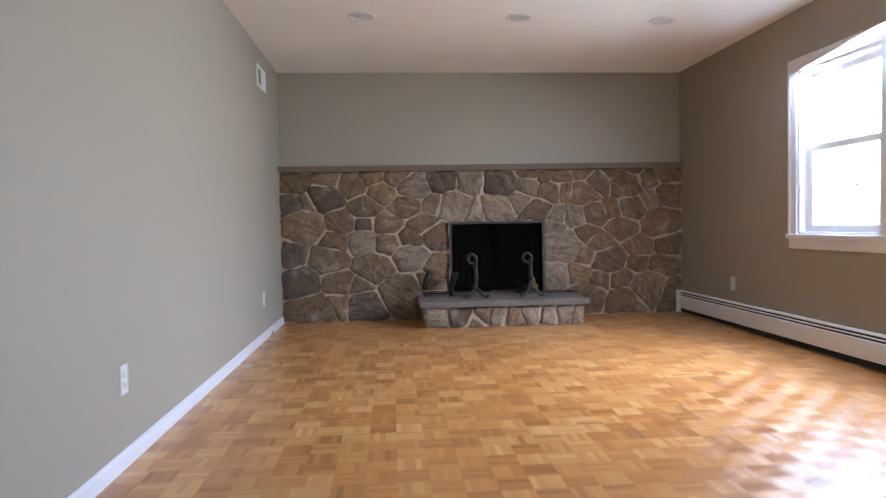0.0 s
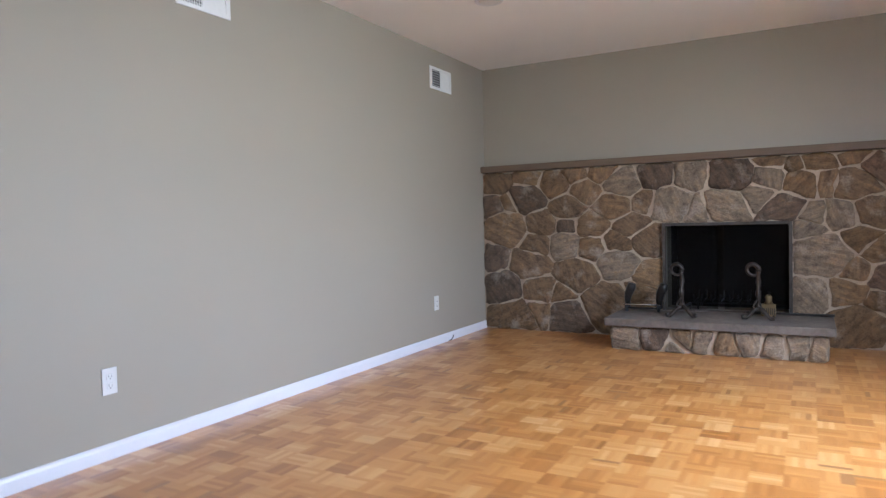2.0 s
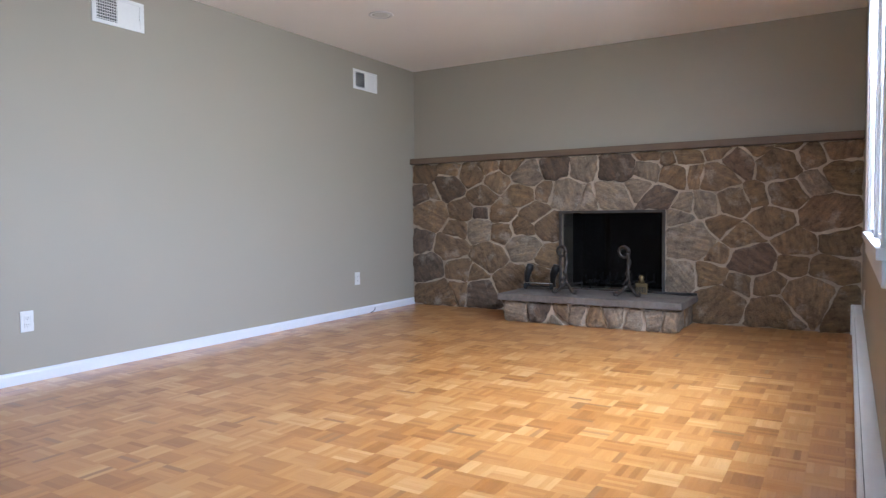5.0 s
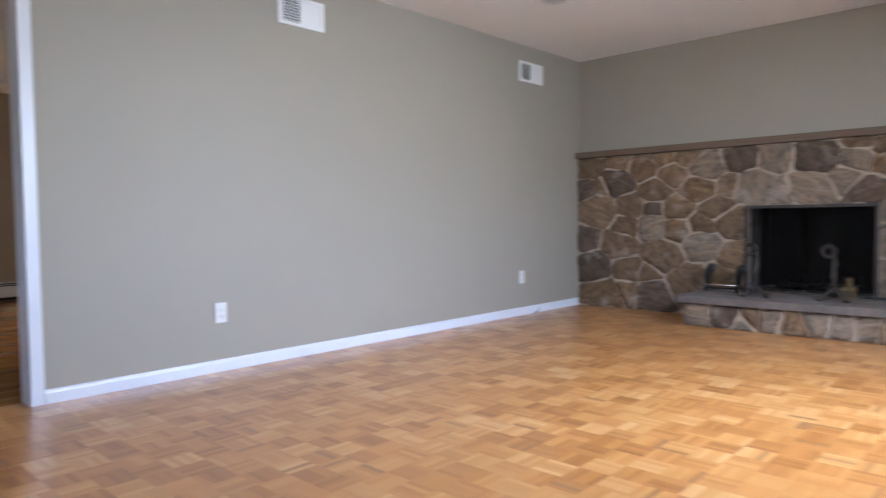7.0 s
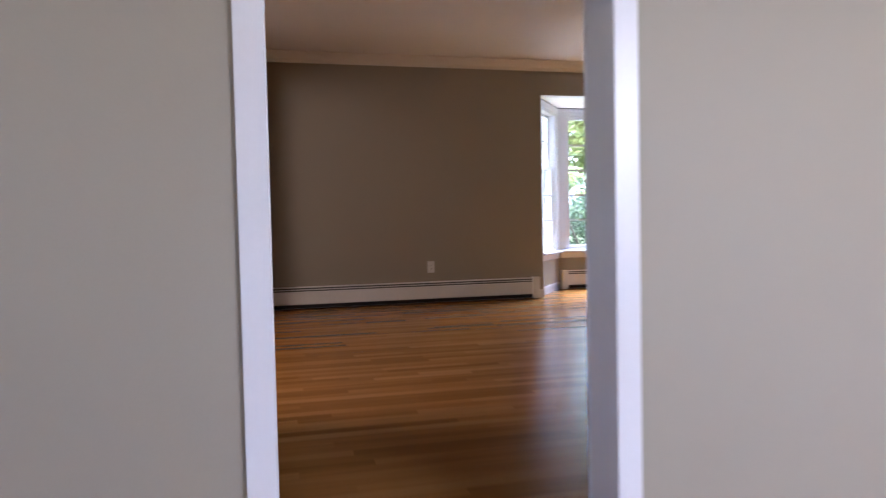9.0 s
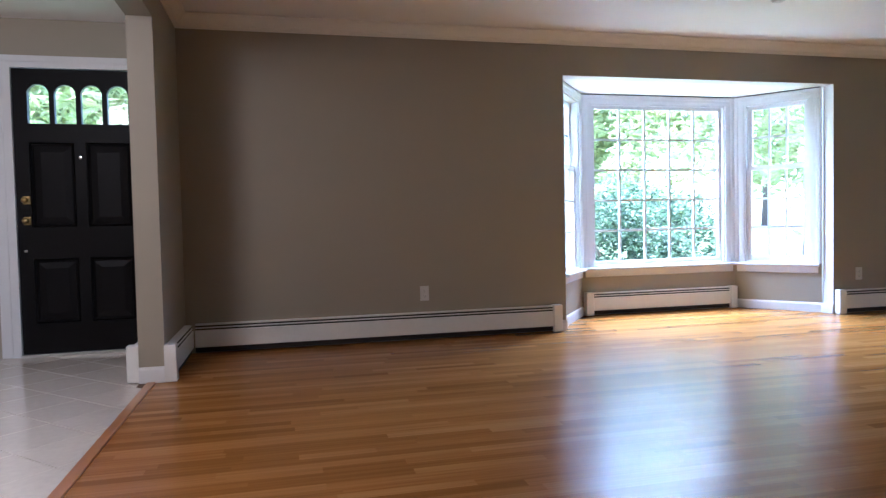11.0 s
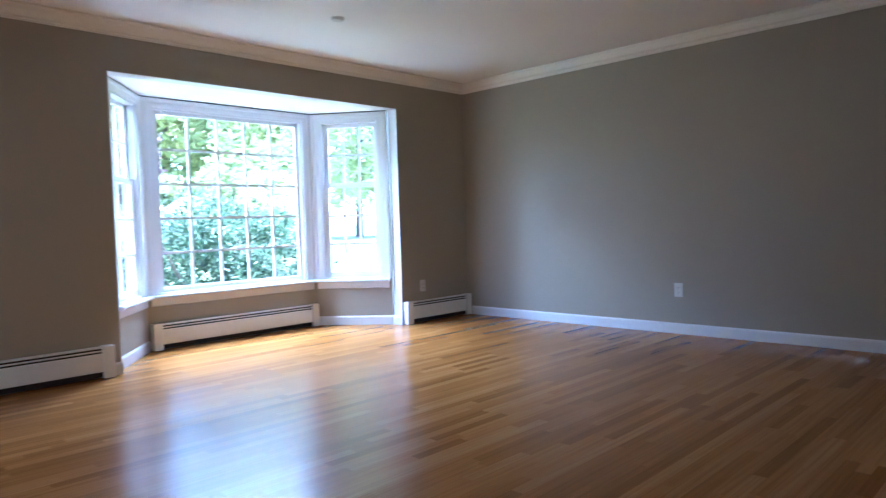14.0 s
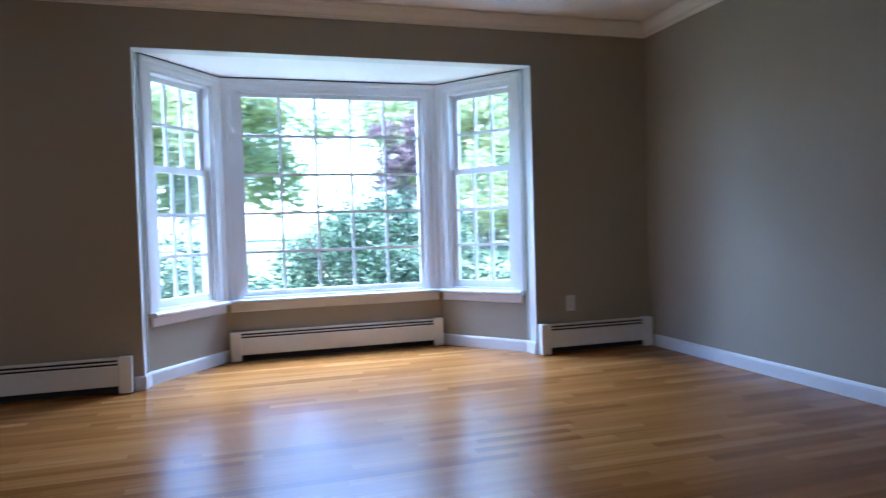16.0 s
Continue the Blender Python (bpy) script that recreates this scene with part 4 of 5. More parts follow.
LOWER_RIGHT = [(2.80, 1.02, 0.07), (2.77, 0.93, 0.07), (3.00, 1.02, 0.10), (3.20, 1.04, 0.12), (3.41, 1.08, 0.08), (3.60, 1.09, 0.14), (3.89, 0.93, 0.18), (3.50, 0.89, 0.14), (3.12, 0.84, 0.08), (3.28, 0.74, 0.12), (3.68, 0.70, 0.13), (3.97, 0.71, 0.11), (3.36, 0.56, 0.18), (3.10, 0.60, 0.05), (2.87, 0.72, 0.20), (3.67, 0.53, 0.10), (3.91, 0.50, 0.13), (2.80, 0.40, 0.11), (3.03, 0.42, 0.11), (3.26, 0.36, 0.10), (3.48, 0.36, 0.11), (3.78, 0.29, 0.19), (3.12, 0.21, 0.17), (3.50, 0.15, 0.14), (3.99, 0.24, 0.08)]
SITES = UPPER_LEFT + LOWER_LEFT + UPPER_RIGHT + LOWER_RIGHT
DARK = {1, 8, 10, 19, 27, 32, 36, 40, 45}
PALE = {7, 9, 15, 16, 23, 30, 41, 44, 43, 58, 60, 61, 62, 74, 77}
RED = {52, 58, 66, 57, 72}
FACE = 6.70
fireplace = thing("stone_fireplace", pose(0, FACE, 0), "tan fieldstone fireplace wall with raised hearth and oak mantel", "fireplace")
part("mortar", boxes((0.001, 1.70, 0, 0.039, 0.001, 1.5), (2.656, EAST1 - 0.001, 0, 0.039, 0.001, 1.5), (1.70, 2.656, 0, 0.039, 0.972, 1.5)), MORTAR, fireplace, "tan mortar joints")
for k, poly in stone_outlines(SITES, (0.004, EAST1 - 0.004, 0.004, 1.497), 0.0075):
    cx, cz = SITES[k][0], SITES[k][1]
    if cz > 0.972:
        poly = clip(poly, 0, -1, -0.985) if 1.65 < cx < 2.72 else poly
        if cx <= 1.65 or cx >= 2.72:
            poly = clip(poly, 1, 0, 1.69) if cx < 2 and cz < 1.05 else poly
            poly = clip(poly, -1, 0, -2.667) if cx > 2 and cz < 1.05 else poly
    elif cx < 2.2:
        poly = clip(poly, 1, 0, 1.69)
    else:
        poly = clip(poly, -1, 0, -2.667)
    if 1.36 < cx < 2.93 and cz < 0.6:
        poly = clip(poly, 0, -1, -0.252)
    if len(poly) < 3 or polygon_area(poly) < 0.004:
        continue
    mat = STONE_DARK if k in DARK else STONE_PALE if k in PALE else STONE_RED if k in RED else STONE_TAN
    part("stone", stone_mesh(poly, 0.014 + 0.008 * ((k * 37) % 11) / 10, k), mat, fireplace, smooth=True)
part("mantel_shelf", soft_box(0.001, EAST1 - 0.001, -0.055, 0.039, 1.503, 1.563, 0.006), MANTEL, fireplace, "weathered brown oak mantel board")
part("hearth_core", boxes((1.41, 2.885, -0.625, -0.002, 0.001, 0.19)), MORTAR, fireplace)
slab = soft_box(1.35, 2.945, -0.68, -0.034, 0.19, 0.25, 0.012, 3)
part("hearth_slab", slab, SLATE, fireplace, "grey bluestone hearth slab")
HEARTH = [(1.50, 0.09, 0.13), (1.73, 0.10, 0.12), (1.86, 0.05, 0.05), (1.94, 0.11, 0.07), (2.08, 0.10, 0.08), (2.23, 0.08, 0.09), (2.40, 0.11, 0.09), (2.56, 0.09, 0.09), (2.71, 0.10, 0.09), (2.84, 0.09, 0.07)]
for k, poly in stone_outlines(HEARTH, (1.395, 2.90, 0.004, 0.187), 0.012):
    part("stone", stone_mesh(poly, 0.022, 200 + k), STONE_TAN if k in (3, 5) else STONE_DARK if k == 1 else STONE_PALE, fireplace, m=pose(0, -0.625, 0), smooth=True)
for side, x in ((-90, 1.41), (90, 2.885)):
    for k, poly in stone_outlines([(0.15, 0.09, 0.12), (0.33, 0.10, 0.10), (0.5, 0.09, 0.1)], (0.005, 0.585, 0.004, 0.187), 0.008):
        part("stone", stone_mesh(poly, 0.018, 300 + k), STONE_TAN if k % 2 else STONE_PALE, fireplace, m=pose(x, -0.62 if side > 0 else -0.036, 0, 0, 0, side), smooth=True)
part("firebox", boxes((1.66, 1.70, 0.04, 0.62, 0.21, 1.02), (2.656, 2.70, 0.04, 0.62, 0.21, 1.02), (1.70, 2.656, 0.58, 0.62, 0.21, 1.02), (1.70, 2.656, 0.30, 0.58, 0.972, 1.02), (1.70, 2.656, -0.03, 0.58, 0.21, 0.249)), SOOT, fireplace, "sooty black firebox")
part("screen_frame", boxes((1.688, 1.712, -0.05, -0.03, 0.25, 0.985), (2.644, 2.668, -0.05, -0.03, 0.25, 0.985), (1.712, 2.644, -0.05, -0.03, 0.962, 0.985), (1.712, 2.644, -0.05, -0.03, 0.25, 0.262)), FRAME_STEEL, fireplace, "worn grey iron screen frame")


def curtain(x0, x1, y, z0, z1, folds):
    bm = bmesh.new()
    cols = []
    steps = folds * 6
    for i in range(steps + 1):
        x = x0 + (x1 - x0) * i / steps
        yy = y + 0.0035 * math.sin(2 * math.pi * folds * i / steps) + 0.003 * math.sin(1.7 * math.pi * folds * i / steps)
        cols.append([bm.verts.new((x, yy, z0)), bm.verts.new((x, yy, z1))])
    for a, b in zip(cols, cols[1:]):
        bm.faces.new((a[0], b[0], b[1], a[1]))
    bmesh.ops.solidify(bm, geom=bm.faces[:], thickness=0.002)
    return bm


part("mesh_curtain", curtain(1.72, 2.12, 0.0, 0.265, 0.955, 9), MESH, fireplace, "black wire mesh curtain", smooth=True)
part("mesh_curtain", curtain(2.17, 2.64, 0.0, 0.265, 0.955, 10), MESH, fireplace, "black wire mesh curtain", smooth=True)
g = thing("fire_grate", pose(2.2, FACE + 0.19, 0.249), "dark iron fire grate inside the firebox", "fire grate")
for i in range(9):
    part("bar", tube([(-0.28 + 0.07 * i, -0.14, 0.13), (-0.28 + 0.07 * i, -0.12, 0.07), (-0.28 + 0.07 * i, 0.14, 0.07), (-0.28 + 0.07 * i, 0.16, 0.14)], 0.007, 6), IRON, g)
for x, y in ((-0.25, -0.1), (0.25, -0.1), (-0.25, 0.12), (0.25, 0.12)):
    part("leg", tube([(x, y, 0), (x, y, 0.07)], 0.009, 6), IRON, g)
for y in (-0.1, 0.12):
    part("crossbar", tube([(-0.3, y, 0.062), (0.3, y, 0.062)], 0.008, 6), IRON, g)


# ---- hearth tools ----
def andiron(x, y, turn):
    o = thing("andiron", pose(x, y, 0.25, 0, 0, turn), "wrought iron andiron with a scrolled top, standing on the hearth", "andiron", "pair of andirons")
    part("post", tube([(0, 0.02 * math.sin(k * 1.1), 0.07 + 0.03 * k) for k in range(10)] + [(0, -0.005, 0.365)], [0.0165 + 0.0045 * math.sin(k * 2.0) for k in range(11)], 8), WORN_IRON, o, smooth=True)
    part("scroll", tube([(0, -0.005 + 0.056 * (1 - math.cos(a)) * (1 - a / 12.0), 0.368 + 0.056 * math.sin(a) * (1 - a / 14.0)) for a in [0.45 * k for k in range(13)]], [0.017 - 0.0006 * k for k in range(13)], 8), WORN_IRON, o, "scrolled iron top", m=pose(0, 0, 0, 0, 0, 90), smooth=True)
    part("collar", lathe([(0.012, 0.20), (0.019, 0.205), (0.019, 0.218), (0.012, 0.223)], 14), WORN_IRON, o, smooth=True)
    for s in (-1, 1):
        part("foot", tube([(0, 0, 0.085), (s * 0.03, -0.01, 0.075), (s * 0.06, -0.025, 0.035), (s * 0.085, -0.035, 0.011), (s * 0.105, -0.04, 0.012), (s * 0.112, -0.042, 0.03), (s * 0.098, -0.038, 0.036)], [0.016, 0.015, 0.014, 0.013, 0.012, 0.010, 0.008], 8), WORN_IRON, o, smooth=True)
    part("log_bar", tube([(0, 0.0, 0.075), (0, 0.2, 0.07), (0, 0.42, 0.06), (0, 0.42, 0.0)], 0.010, 8), IRON, o)
    part("leaf_curl", tube([(0, -0.012, 0.16), (-0.02, -0.02, 0.13), (-0.035, -0.03, 0.10), (-0.02, -0.035, 0.085)], [0.006, 0.008, 0.007, 0.004], 6), WORN_IRON, o, smooth=True)
    return o


andiron(1.905, 6.26, 0)
andiron(2.447, 6.30, 0)
t = thing("log_cart", pose(1.555, 6.50, 0.25), "small black iron log rest with a polished bar, on the hearth", "log holder")
for x in (-0.13, 0.13):
    part("side_plate", tube([(x, 0.03, 0.03), (x, 0.0, 0.09), (x + 0.012, -0.01, 0.15), (x + 0.035, -0.012, 0.20), (x + 0.045, -0.012, 0.235)], [0.022, 0.026, 0.034, 0.038, 0.03], 10), IRON, t, smooth=True)
    wh = part("wheel", lathe([(0.003, -0.012), (0.026, -0.012), (0.03, -0.006), (0.03, 0.006), (0.026, 0.012), (0.003, 0.012)], 18), RUBBER, t, m=pose(x, -0.03, 0.031, 0, 90, 0), smooth=True)
part("handle_bar", tube([(-0.15, -0.05, 0.062), (0.15, -0.05, 0.062)], 0.007, 10), CHROME, t, "polished steel bar", smooth=True)
part("axle", tube([(-0.14, -0.03, 0.031), (0.14, -0.03, 0.031)], 0.008, 8), IRON, t)
t = thing("fire_brush", pose(2.505, 6.50, 0.25) @ Matrix.Diagonal((1.15, 1.0, 1.3, 1.0)), "small aged brass brush head leaning by the andiron", "brush")
part("head", soft_box(-0.045, 0.045, -0.012, 0.012, 0.0, 0.075, 0.008), OLD_BRASS, t)
bm = bmesh.new()
for k in range(7):
    rod(bm, (-0.036 + 0.012 * k, -0.014, 0.012), (-0.036 + 0.012 * k, -0.014, 0.05), 0.003, 0.003, 6)
part("bristles", bm, VOID, t, "dark bristles")
part("neck", lathe([(0.028, 0.075), (0.018, 0.10), (0.024, 0.115), (0.01, 0.13)], 14), OLD_BRASS, t, smooth=True)
t = thing("poker", pose(2.66, 6.60, 0.262), "black iron poker lying on the hearth slab", "poker")
part("shaft", tube([(-0.32, 0.01, 0), (0.2, -0.01, 0)], 0.009, 8), IRON, t, smooth=True)
part("grip", tube([(0.2, -0.01, 0), (0.29, -0.013, 0)], [0.011, 0.012], 8), IRON, t, smooth=True)


# ---- front door ----
door = thing("front_door", pose(ENTRY, -0.64, 0.02) @ Matrix(((0, -1, 0, 0), (1, 0, 0, 0), (0, 0, 1, 0), (0, 0, 0, 1))), "shut black panelled front door with four arched lights", "door")
DW, DH = 0.90, 2.15
LX = [0.10 + 0.184 * k for k in range(4)]


LW, LB0, LT = 0.148, 1.74, 2.035


def leaf():
    """Stiles, rails and the lights' mullions, with arched heads cut by fans of small blocks."""
    b = [(0, LX[0], 0, 0.045, 0, DH), (LX[3] + LW, DW, 0, 0.045, 0, DH), (LX[0], LX[3] + LW, 0, 0.045, LT, DH), (LX[0], LX[3] + LW, 0, 0.045, 1.60, LB0)]
    b += [(LX[k] + LW, LX[k + 1], 0, 0.045, LB0, LT) for k in range(3)]
    b += [(LX[0], LX[3] + LW, 0, 0.045, 0.0, 0.23), (LX[0], LX[3] + LW, 0, 0.045, 0.72, 0.96), (0.41, 0.49, 0, 0.045, 0.23, 0.72), (0.41, 0.49, 0, 0.045, 0.96, 1.60)]
    bm = boxes(*b)
    for x in LX:
        c = x + LW / 2
        for s in (-1, 1):
            for k in range(6):
                a0, a1 = math.pi / 2 * k / 6, math.pi / 2 * (k + 1) / 6
                q = [(c + s * LW / 2 * math.sin(a0), LT - LW / 2 + LW / 2 * math.cos(a0)), (c + s * LW / 2 * math.sin(a1), LT - LW / 2 + LW / 2 * math.cos(a1)), (c + s * LW / 2 * math.sin(a1), LT + 0.001), (c + s * LW / 2 * math.sin(a0), LT + 0.001)]
                f = [bm.verts.new((u, 0.002, w_)) for u, w_ in q]
                e = [bm.verts.new((u, 0.043, w_)) for u, w_ in q]
                bm.faces.new(f)
                bm.faces.new(e[::-1])
                for j in range(4):
                    bm.faces.new((f[j], f[(j + 1) % 4], e[(j + 1) % 4], e[j]))
    return bm


body = part("leaf", leaf(), BLACK, door)
for x0, x1 in ((LX[0], 0.41), (0.49, LX[3] + LW)):
    for z0, z1 in ((0.23, 0.72), (0.96, 1.60)):
        bm = bmesh.new()
        rings = [[bm.verts.new(p) for p in ((x0 + d, y, z0 + d), (x1 - d, y, z0 + d), (x1 - d, y, z1 - d), (x0 + d, y, z1 - d))] for d, y in ((0, 0.016), (0.012, 0.003), (0.028, 0.016), (0.075, 0.006))]
        for a, b in zip(rings, rings[1:]):
            for j in range(4):
                bm.faces.new((a[j], a[(j + 1) % 4], b[(j + 1) % 4], b[j]))
        bm.faces.new(rings[-1])
        bm.faces.new([bm.verts.new(p) for p in ((x0, 0.03, z0), (x0, 0.03, z1), (x1, 0.03, z1), (x1, 0.03, z0))])
        part("panel", bm, BLACK, door)
for x in LX:
    p = part("pane", boxes((x, x + LW, 0.02, 0.024, LB0, LT)), GLASS, door)
    p.visible_shadow = False
for z, nm in ((1.165, "deadbolt"), (1.01, "door_knob")):
    k = part(nm, soft_box(0.045, 0.095, -0.012, 0.0, z - 0.03, z + 0.03, 0.004), BRASS, door, "brass plate")
    part("knob", lathe([(0.008, 0.0), (0.010, 0.02), (0.022, 0.03), (0.024, 0.042), (0.012, 0.052)], 18), BRASS, k, m=pose(0.07, -0.01, z, 90, 0, 0), smooth=True)
part("latch", soft_box(0.04, 0.065, -0.008, 0.0, 0.775, 0.79, 0.002), CHROME, door)
part("peephole", lathe([(0.004, 0.0), (0.013, 0.0), (0.012, 0.006), (0.004, 0.007)], 16), CHROME, door, m=pose(0.45, 0, 1.485, 90, 0, 0))
fd = thing("door_2", pose(0, 0, 0), "white painted frame of the front door", "door frame", "", "structure")
part("frame", boxes((ENTRY - 0.12, ENTRY + 0.02, -0.70, -0.643, 0, 2.215), (ENTRY - 0.12, ENTRY + 0.02, 0.263, 0.32, 0, 2.215), (ENTRY - 0.12, ENTRY + 0.02, -0.643, 0.263, 2.175, 2.215)), TRIM, fd)
part("casing", soft_box(ENTRY, ENTRY + 0.018, -0.775, -0.702, 0.001, 2.265), TRIM, fd)
part("casing", soft_box(ENTRY, ENTRY + 0.018, -0.702, 0.358, 2.217, 2.265), TRIM, fd)
part("threshold", soft_box(ENTRY - 0.12, ENTRY + 0.04, -0.643, 0.263, -0.005, 0.019, 0.004), STEEL, fd, "metal threshold")
structure("wall_outside_door", boxes((-6.2, -5.9, -2.2, -2.1, GROUND, 0.0)), SLATE, "low stone edge outside the front door", "step")


# ---- outdoors ----
def leaf_cloud(centres, count, size, seed, flat=0.0):
    """Many small folded leaves scattered over uneven clumps (x, y, z, radius)."""
    g = np.random.RandomState(seed)
    c = np.array(centres)
    wgt = c[:, 3] ** 2
    pick = g.choice(len(c), count, p=wgt / wgt.sum())
    d = g.normal(size=(count, 3))
    d /= np.linalg.norm(d, axis=1)[:, None]
    rr = c[pick, 3] * (1 - 0.55 * g.rand(count) ** 2.2) * (1 + 0.22 * g.randn(count) * 0.5)
    p = c[pick, :3] + d * rr[:, None] * np.array((1, 1, 0.85))
    u = g.normal(size=(count, 3))
    u[:, 2] *= 0.5
    u /= np.linalg.norm(u, axis=1)[:, None]
    nrm = d + 0.7 * g.normal(size=(count, 3)) + np.array((0, 0, 0.6))
    w_ = np.cross(nrm, u)
    w_ /= np.linalg.norm(w_, axis=1)[:, None] + 1e-6
    nrm = np.cross(u, w_)
    s = size * (0.6 + 0.8 * g.rand(count))[:, None]
    v = np.stack([p - u * s, p + w_ * s * 0.36 - nrm * s * 0.12, p + u * s, p - w_ * s * 0.36 - nrm * s * 0.12], 1).reshape(-1, 3)
    f = [(4 * i, 4 * i + 1, 4 * i + 2, 4 * i + 3) for i in range(count)]
    return v.tolist(), f


def crown_part(name, centres, count, size, seed, material, parent):
    me = bpy.data.meshes.new(name)
    v, f = leaf_cloud(centres, count, size, seed)
    me.from_pydata(v, [], f)
    me.materials.append(material)
    ob = new(name, me)
    ob.parent = parent
    return ob


def clumps(cx, cy, cz, rx, ry, rz, count, r, seed):
    g = random.Random(seed)
    out = []
    while len(out) < count:
        x, y, z = g.uniform(-1, 1), g.uniform(-1, 1), g.uniform(-1, 1)
        if x * x + y * y + z * z < 1:
            out.append((cx + rx * x, cy + ry * y, cz + rz * z, r * g.uniform(0.6, 1.3)))
    return out


def shrub(x, y, rx, ry, h, count, size, seed, label, material=LEAF):
    o = thing("shrub", pose(x, y, ground_z(x)), label, "shrub")
    g = random.Random(seed)
    for k in range(7):
        a = 2 * math.pi * k / 7 + g.uniform(-0.3, 0.3)
        part("stem", tube([(0.1 * math.cos(a), 0.1 * math.sin(a), 0), (0.35 * rx * math.cos(a), 0.35 * ry * math.sin(a), h * 0.4), (0.7 * rx * math.cos(a), 0.7 * ry * math.sin(a), h * 0.75)], [0.03, 0.022, 0.01], 6), BARK, o)
    crown_part("crown", clumps(0, 0, h * 0.5, rx, ry, h * 0.45, 60, 0.3, seed), count, size, seed, material, o)
    return o


def tree(x, y, h, spread, count, size, seed, label, material, trunk=0.16, low=0.35):
    o = thing("tree", pose(x, y, ground_z(x)), label, "tree")
    g = random.Random(seed)
    part("trunk", tube([(0, 0, -0.05), (0.05, 0.03, h * 0.2), (-0.04, 0.05, h * 0.4), (0.06, -0.03, h * 0.62), (0.0, 0.0, h * 0.85)], [trunk * 1.35, trunk, trunk * 0.85, trunk * 0.55, trunk * 0.2], 10), BARK, o, smooth=True)
    for k in range(9):
        a, z = 2 * math.pi * k / 9 + g.uniform(-0.4, 0.4), h * g.uniform(low, 0.75)
        ln = spread * g.uniform(0.55, 0.95)
        part("limb", tube([(0, 0, z), (0.4 * ln * math.cos(a), 0.4 * ln * math.sin(a), z + 0.12 * h), (ln * math.cos(a + 0.2), ln * math.sin(a + 0.2), z + 0.2 * h)], [trunk * 0.45, trunk * 0.3, trunk * 0.08], 7), BARK, o, smooth=True)
    crown_part("crown", clumps(0, 0, h * 0.6, spread, spread, h * 0.44, 54, spread * 0.24, seed), count, size, seed, material, o)
    return o


shrub(-8.05, 5.72, 0.95, 1.25, 1.95, 26000, 0.036, 11, "dense rhododendron bush with pale green leaves by the window")
shrub(-8.7, 3.3, 0.9, 1.1, 1.55, 14000, 0.036, 12, "low rhododendron bush with pale green leaves by the window")
shrub(-15.6, 9.9, 1.2, 1.6, 2.4, 4200, 0.09, 13, "rounded green garden shrub across the lawn", LEAF_TREE)
shrub(-14.5, 6.0, 0.5, 0.6, 0.9, 1500, 0.06, 14, "small clipped green shrub on the lawn", LEAF_TREE)
tree(-18.6, 8.7, 3.6, 0.95, 2600, 0.10, 21, "purple-leaved ornamental maple on the lawn", LEAF_PURPLE, 0.1, 0.3)
tree(-11.0, 11.2, 7.5, 3.2, 9000, 0.11, 22, "sparse green tree with long bare limbs near the house", LEAF_TREE, 0.15, 0.28)
tree(-38.0, 3.2, 10.0, 6.0, 18000, 0.26, 23, "tall light green tree across the street", LEAF_TREE, 0.16, 0.2)
tree(-31.0, -6.0, 9.0, 5.0, 14000, 0.28, 24, "tall light green tree across the street", LEAF_TREE, 0.22)
tree(-33.0, 16.0, 11.0, 6.0, 15000, 0.28, 25, "tall light green tree across the street", LEAF_TREE, 0.26)
tree(-17.0, -2.5, 7.0, 2.6, 9000, 0.19, 26, "leafy green tree by the front path", LEAF_TREE, 0.16)
tree(-20.0, 17.5, 9.0, 4.6, 9500, 0.22, 27, "leafy green tree beyond the drive", LEAF_TREE, 0.12)
structure("road", boxes((-21.5, -17.8, -120, 120, ground_z(-18) - 0.05, ground_z(-18) + 0.012)), ASPHALT, "grey asphalt street", "road")


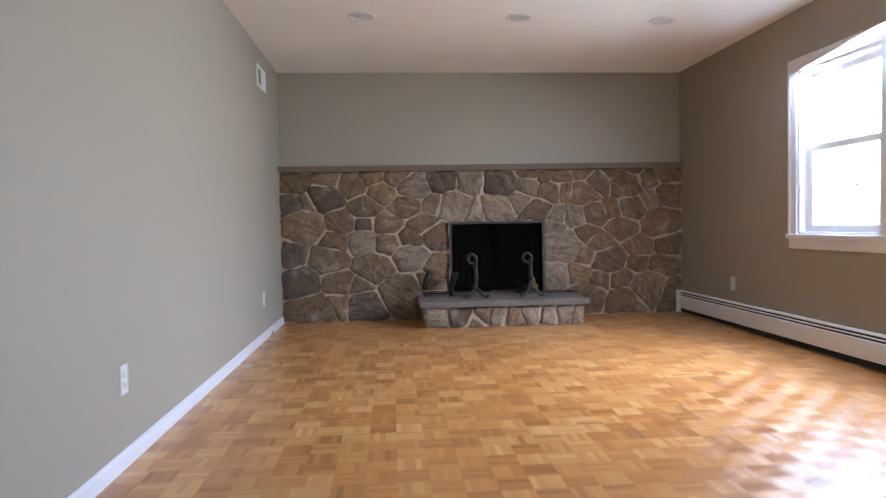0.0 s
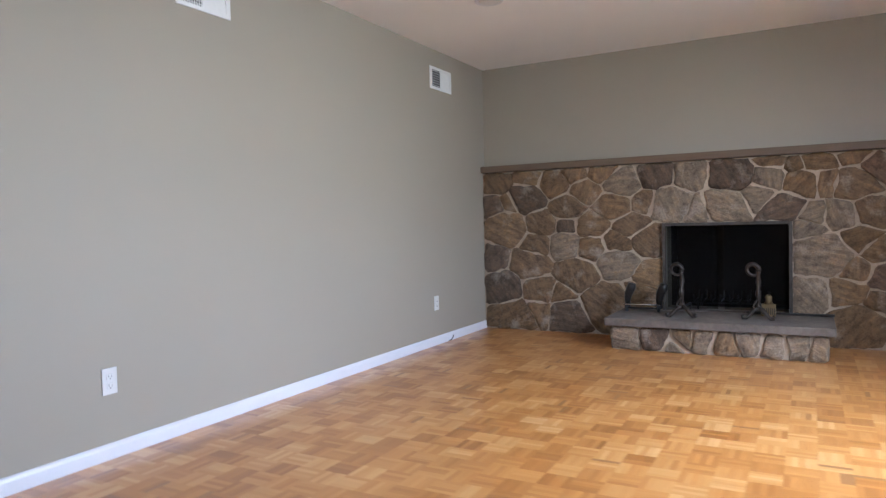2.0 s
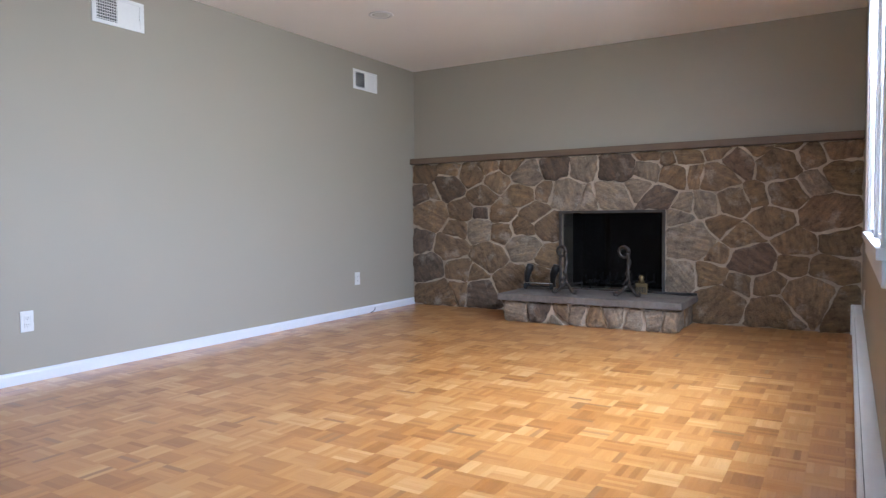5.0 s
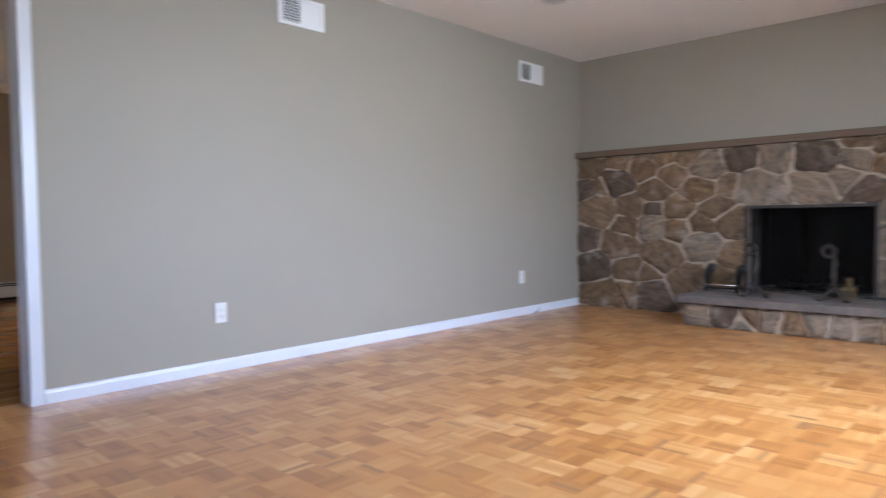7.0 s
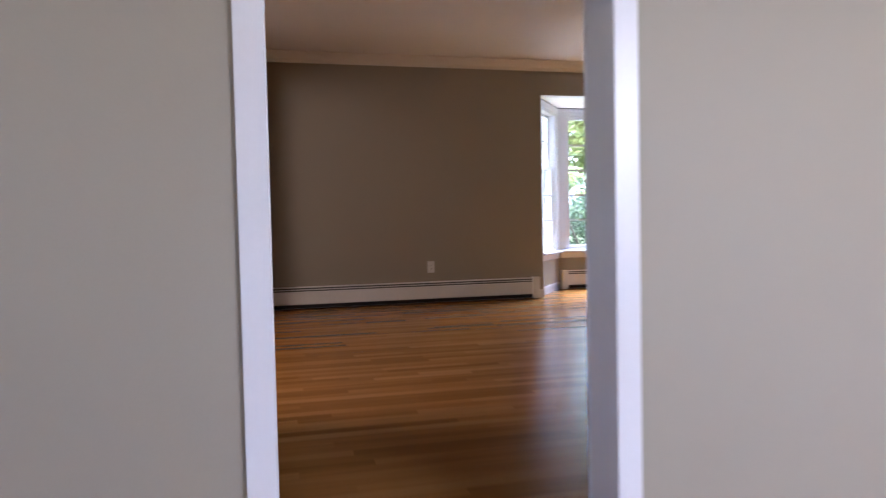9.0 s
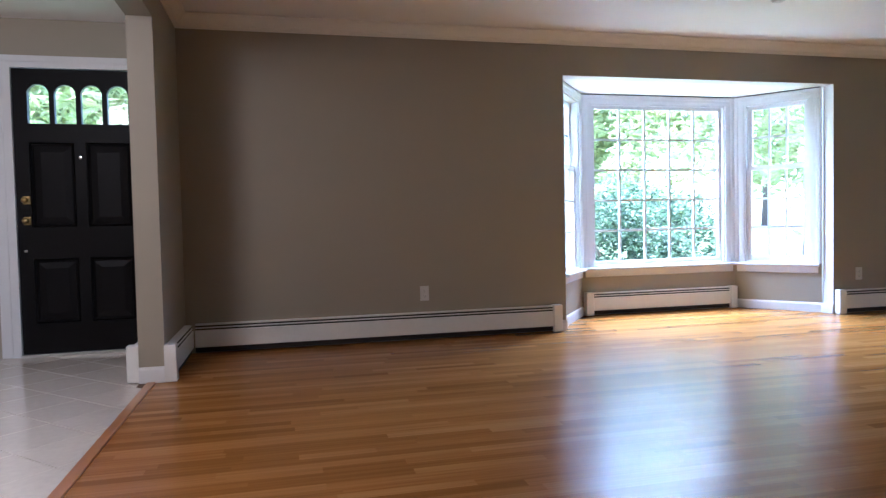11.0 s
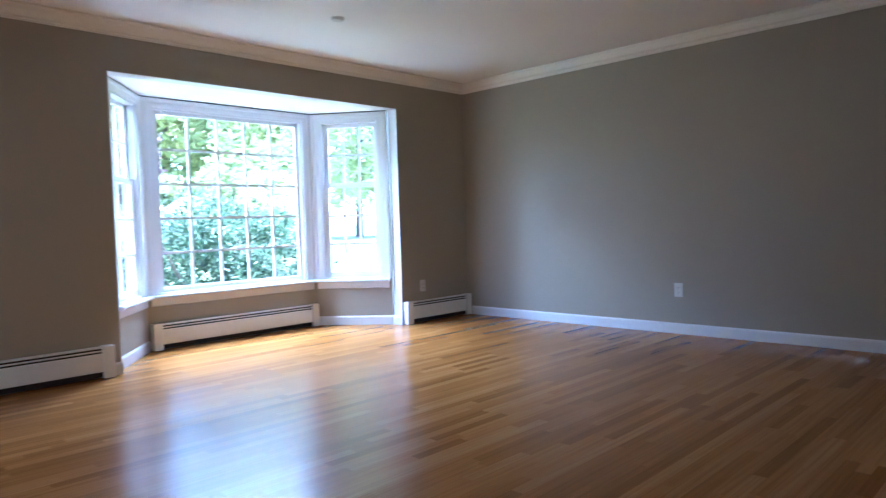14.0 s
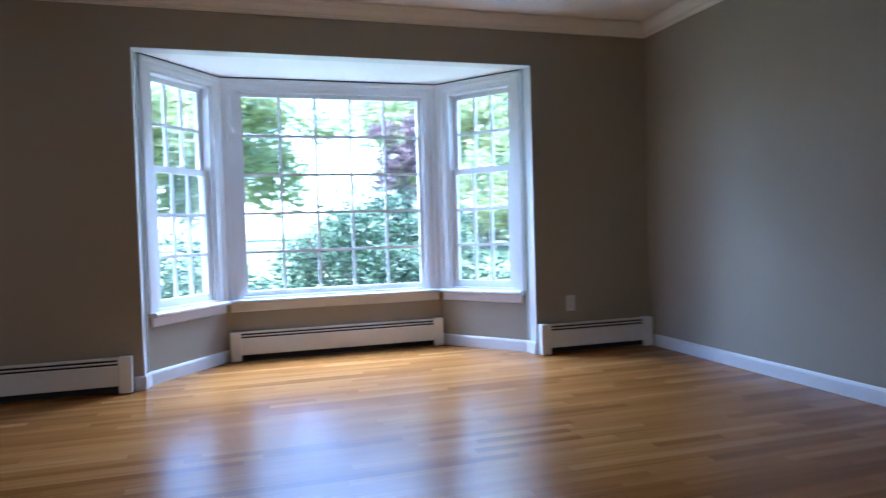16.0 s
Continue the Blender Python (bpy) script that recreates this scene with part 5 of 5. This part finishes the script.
def parked_car(x, y, turn):
    o = thing("parked_car", pose(x, y, ground_z(x) + 0.012, 0, 0, turn), "white parked car at the kerb", "car")
    bm = extrude_profile([(-2.2, 0.35), (-2.25, 0.7), (-2.1, 0.9), (-1.2, 1.0), (-0.7, 1.42), (0.9, 1.45), (1.6, 1.02), (2.15, 0.92), (2.25, 0.6), (2.2, 0.35)], -0.85, 0.85)
    bmesh.ops.bevel(bm, geom=bm.edges[:], offset=0.06, segments=2, affect="EDGES")
    part("body", bm, CARPAINT, o, smooth=True)
    for s in (-1, 1):
        part("side_window", extrude_profile([(-0.95, 1.03), (-0.62, 1.36), (0.82, 1.38), (1.3, 1.05)], s * 0.853 - 0.006, s * 0.853 + 0.006), CARGLASS, o, "dark side windows")
        for yy in (-1.4, 1.4):
            wh = part("wheel", lathe([(0.05, -0.1), (0.3, -0.1), (0.33, -0.06), (0.33, 0.06), (0.3, 0.1), (0.05, 0.1)], 20), RUBBER, o, m=pose(s * 0.8, yy, 0.33, 0, 90, 0))
            part("rim", lathe([(0.02, -0.105), (0.2, -0.105), (0.2, 0.105), (0.02, 0.105)], 16), CHROME, wh)
    return o


parked_car(-19.2, 11.4, 0)
lamp = thing("foyer_lamp", pose(-1.9, -0.65, H2), "frosted glass ceiling lamp, lit, in the foyer", "ceiling lamp")
part("canopy", lathe([(0.07, -0.001), (0.07, -0.02), (0.02, -0.035), (0.012, -0.20)], 20), BRASS, lamp, "brass canopy", smooth=True)
c = thing("cable_stub", pose(0.02, 5.93, 0.002), "short black cable end poking out by the baseboard", "cable")
part("sheath", tube([(0.0, -0.03, 0.004), (0.006, 0.0, 0.010), (0.012, 0.02, 0.028), (0.010, 0.03, 0.045)], 0.004, 8), RUBBER, c, smooth=True)


# ---- cut tiles along the foyer's edges ----
for i in range(-20, 20):
    for j in range(-20, 20):
        x, y, h = -3.0 + (i - j) * TL * 0.7071, -0.55 + (i + j) * TL * 0.7071, TL * 0.7071 - 0.0022
        if -5.35 < x < -0.5 and -1.95 < y and y + 2 * TL * 0.7071 < 0.5:
            continue
        cy = y + TL * 0.7071
        outline = [(x, cy - h), (x + h, cy), (x, cy + h), (x - h, cy)]
        top = 0.452 if -4.46 < x - h and x + h < -1.61 else 0.407
        for a, b, c in ((1, 0, -0.133), (-1, 0, 5.69), (0, 1, top), (0, -1, 2.05)):
            outline = clip(outline, a, b, c) if outline else outline
        if len(outline) < 3:
            continue
        if polygon_area(outline) < 0.0004:
            continue
        bm = bmesh.new()
        face = bm.faces.new([bm.verts.new((px, py, -0.005)) for px, py in outline])
        face.normal_update()
        if face.normal.z < 0:
            face.normal_flip()
        moved = bmesh.ops.extrude_face_region(bm, geom=[face])["geom"]
        bmesh.ops.translate(bm, verts=[v for v in moved if isinstance(v, bmesh.types.BMVert)], vec=(0, 0, 0.0048))
        part("tile", bm, TILE, floor3)
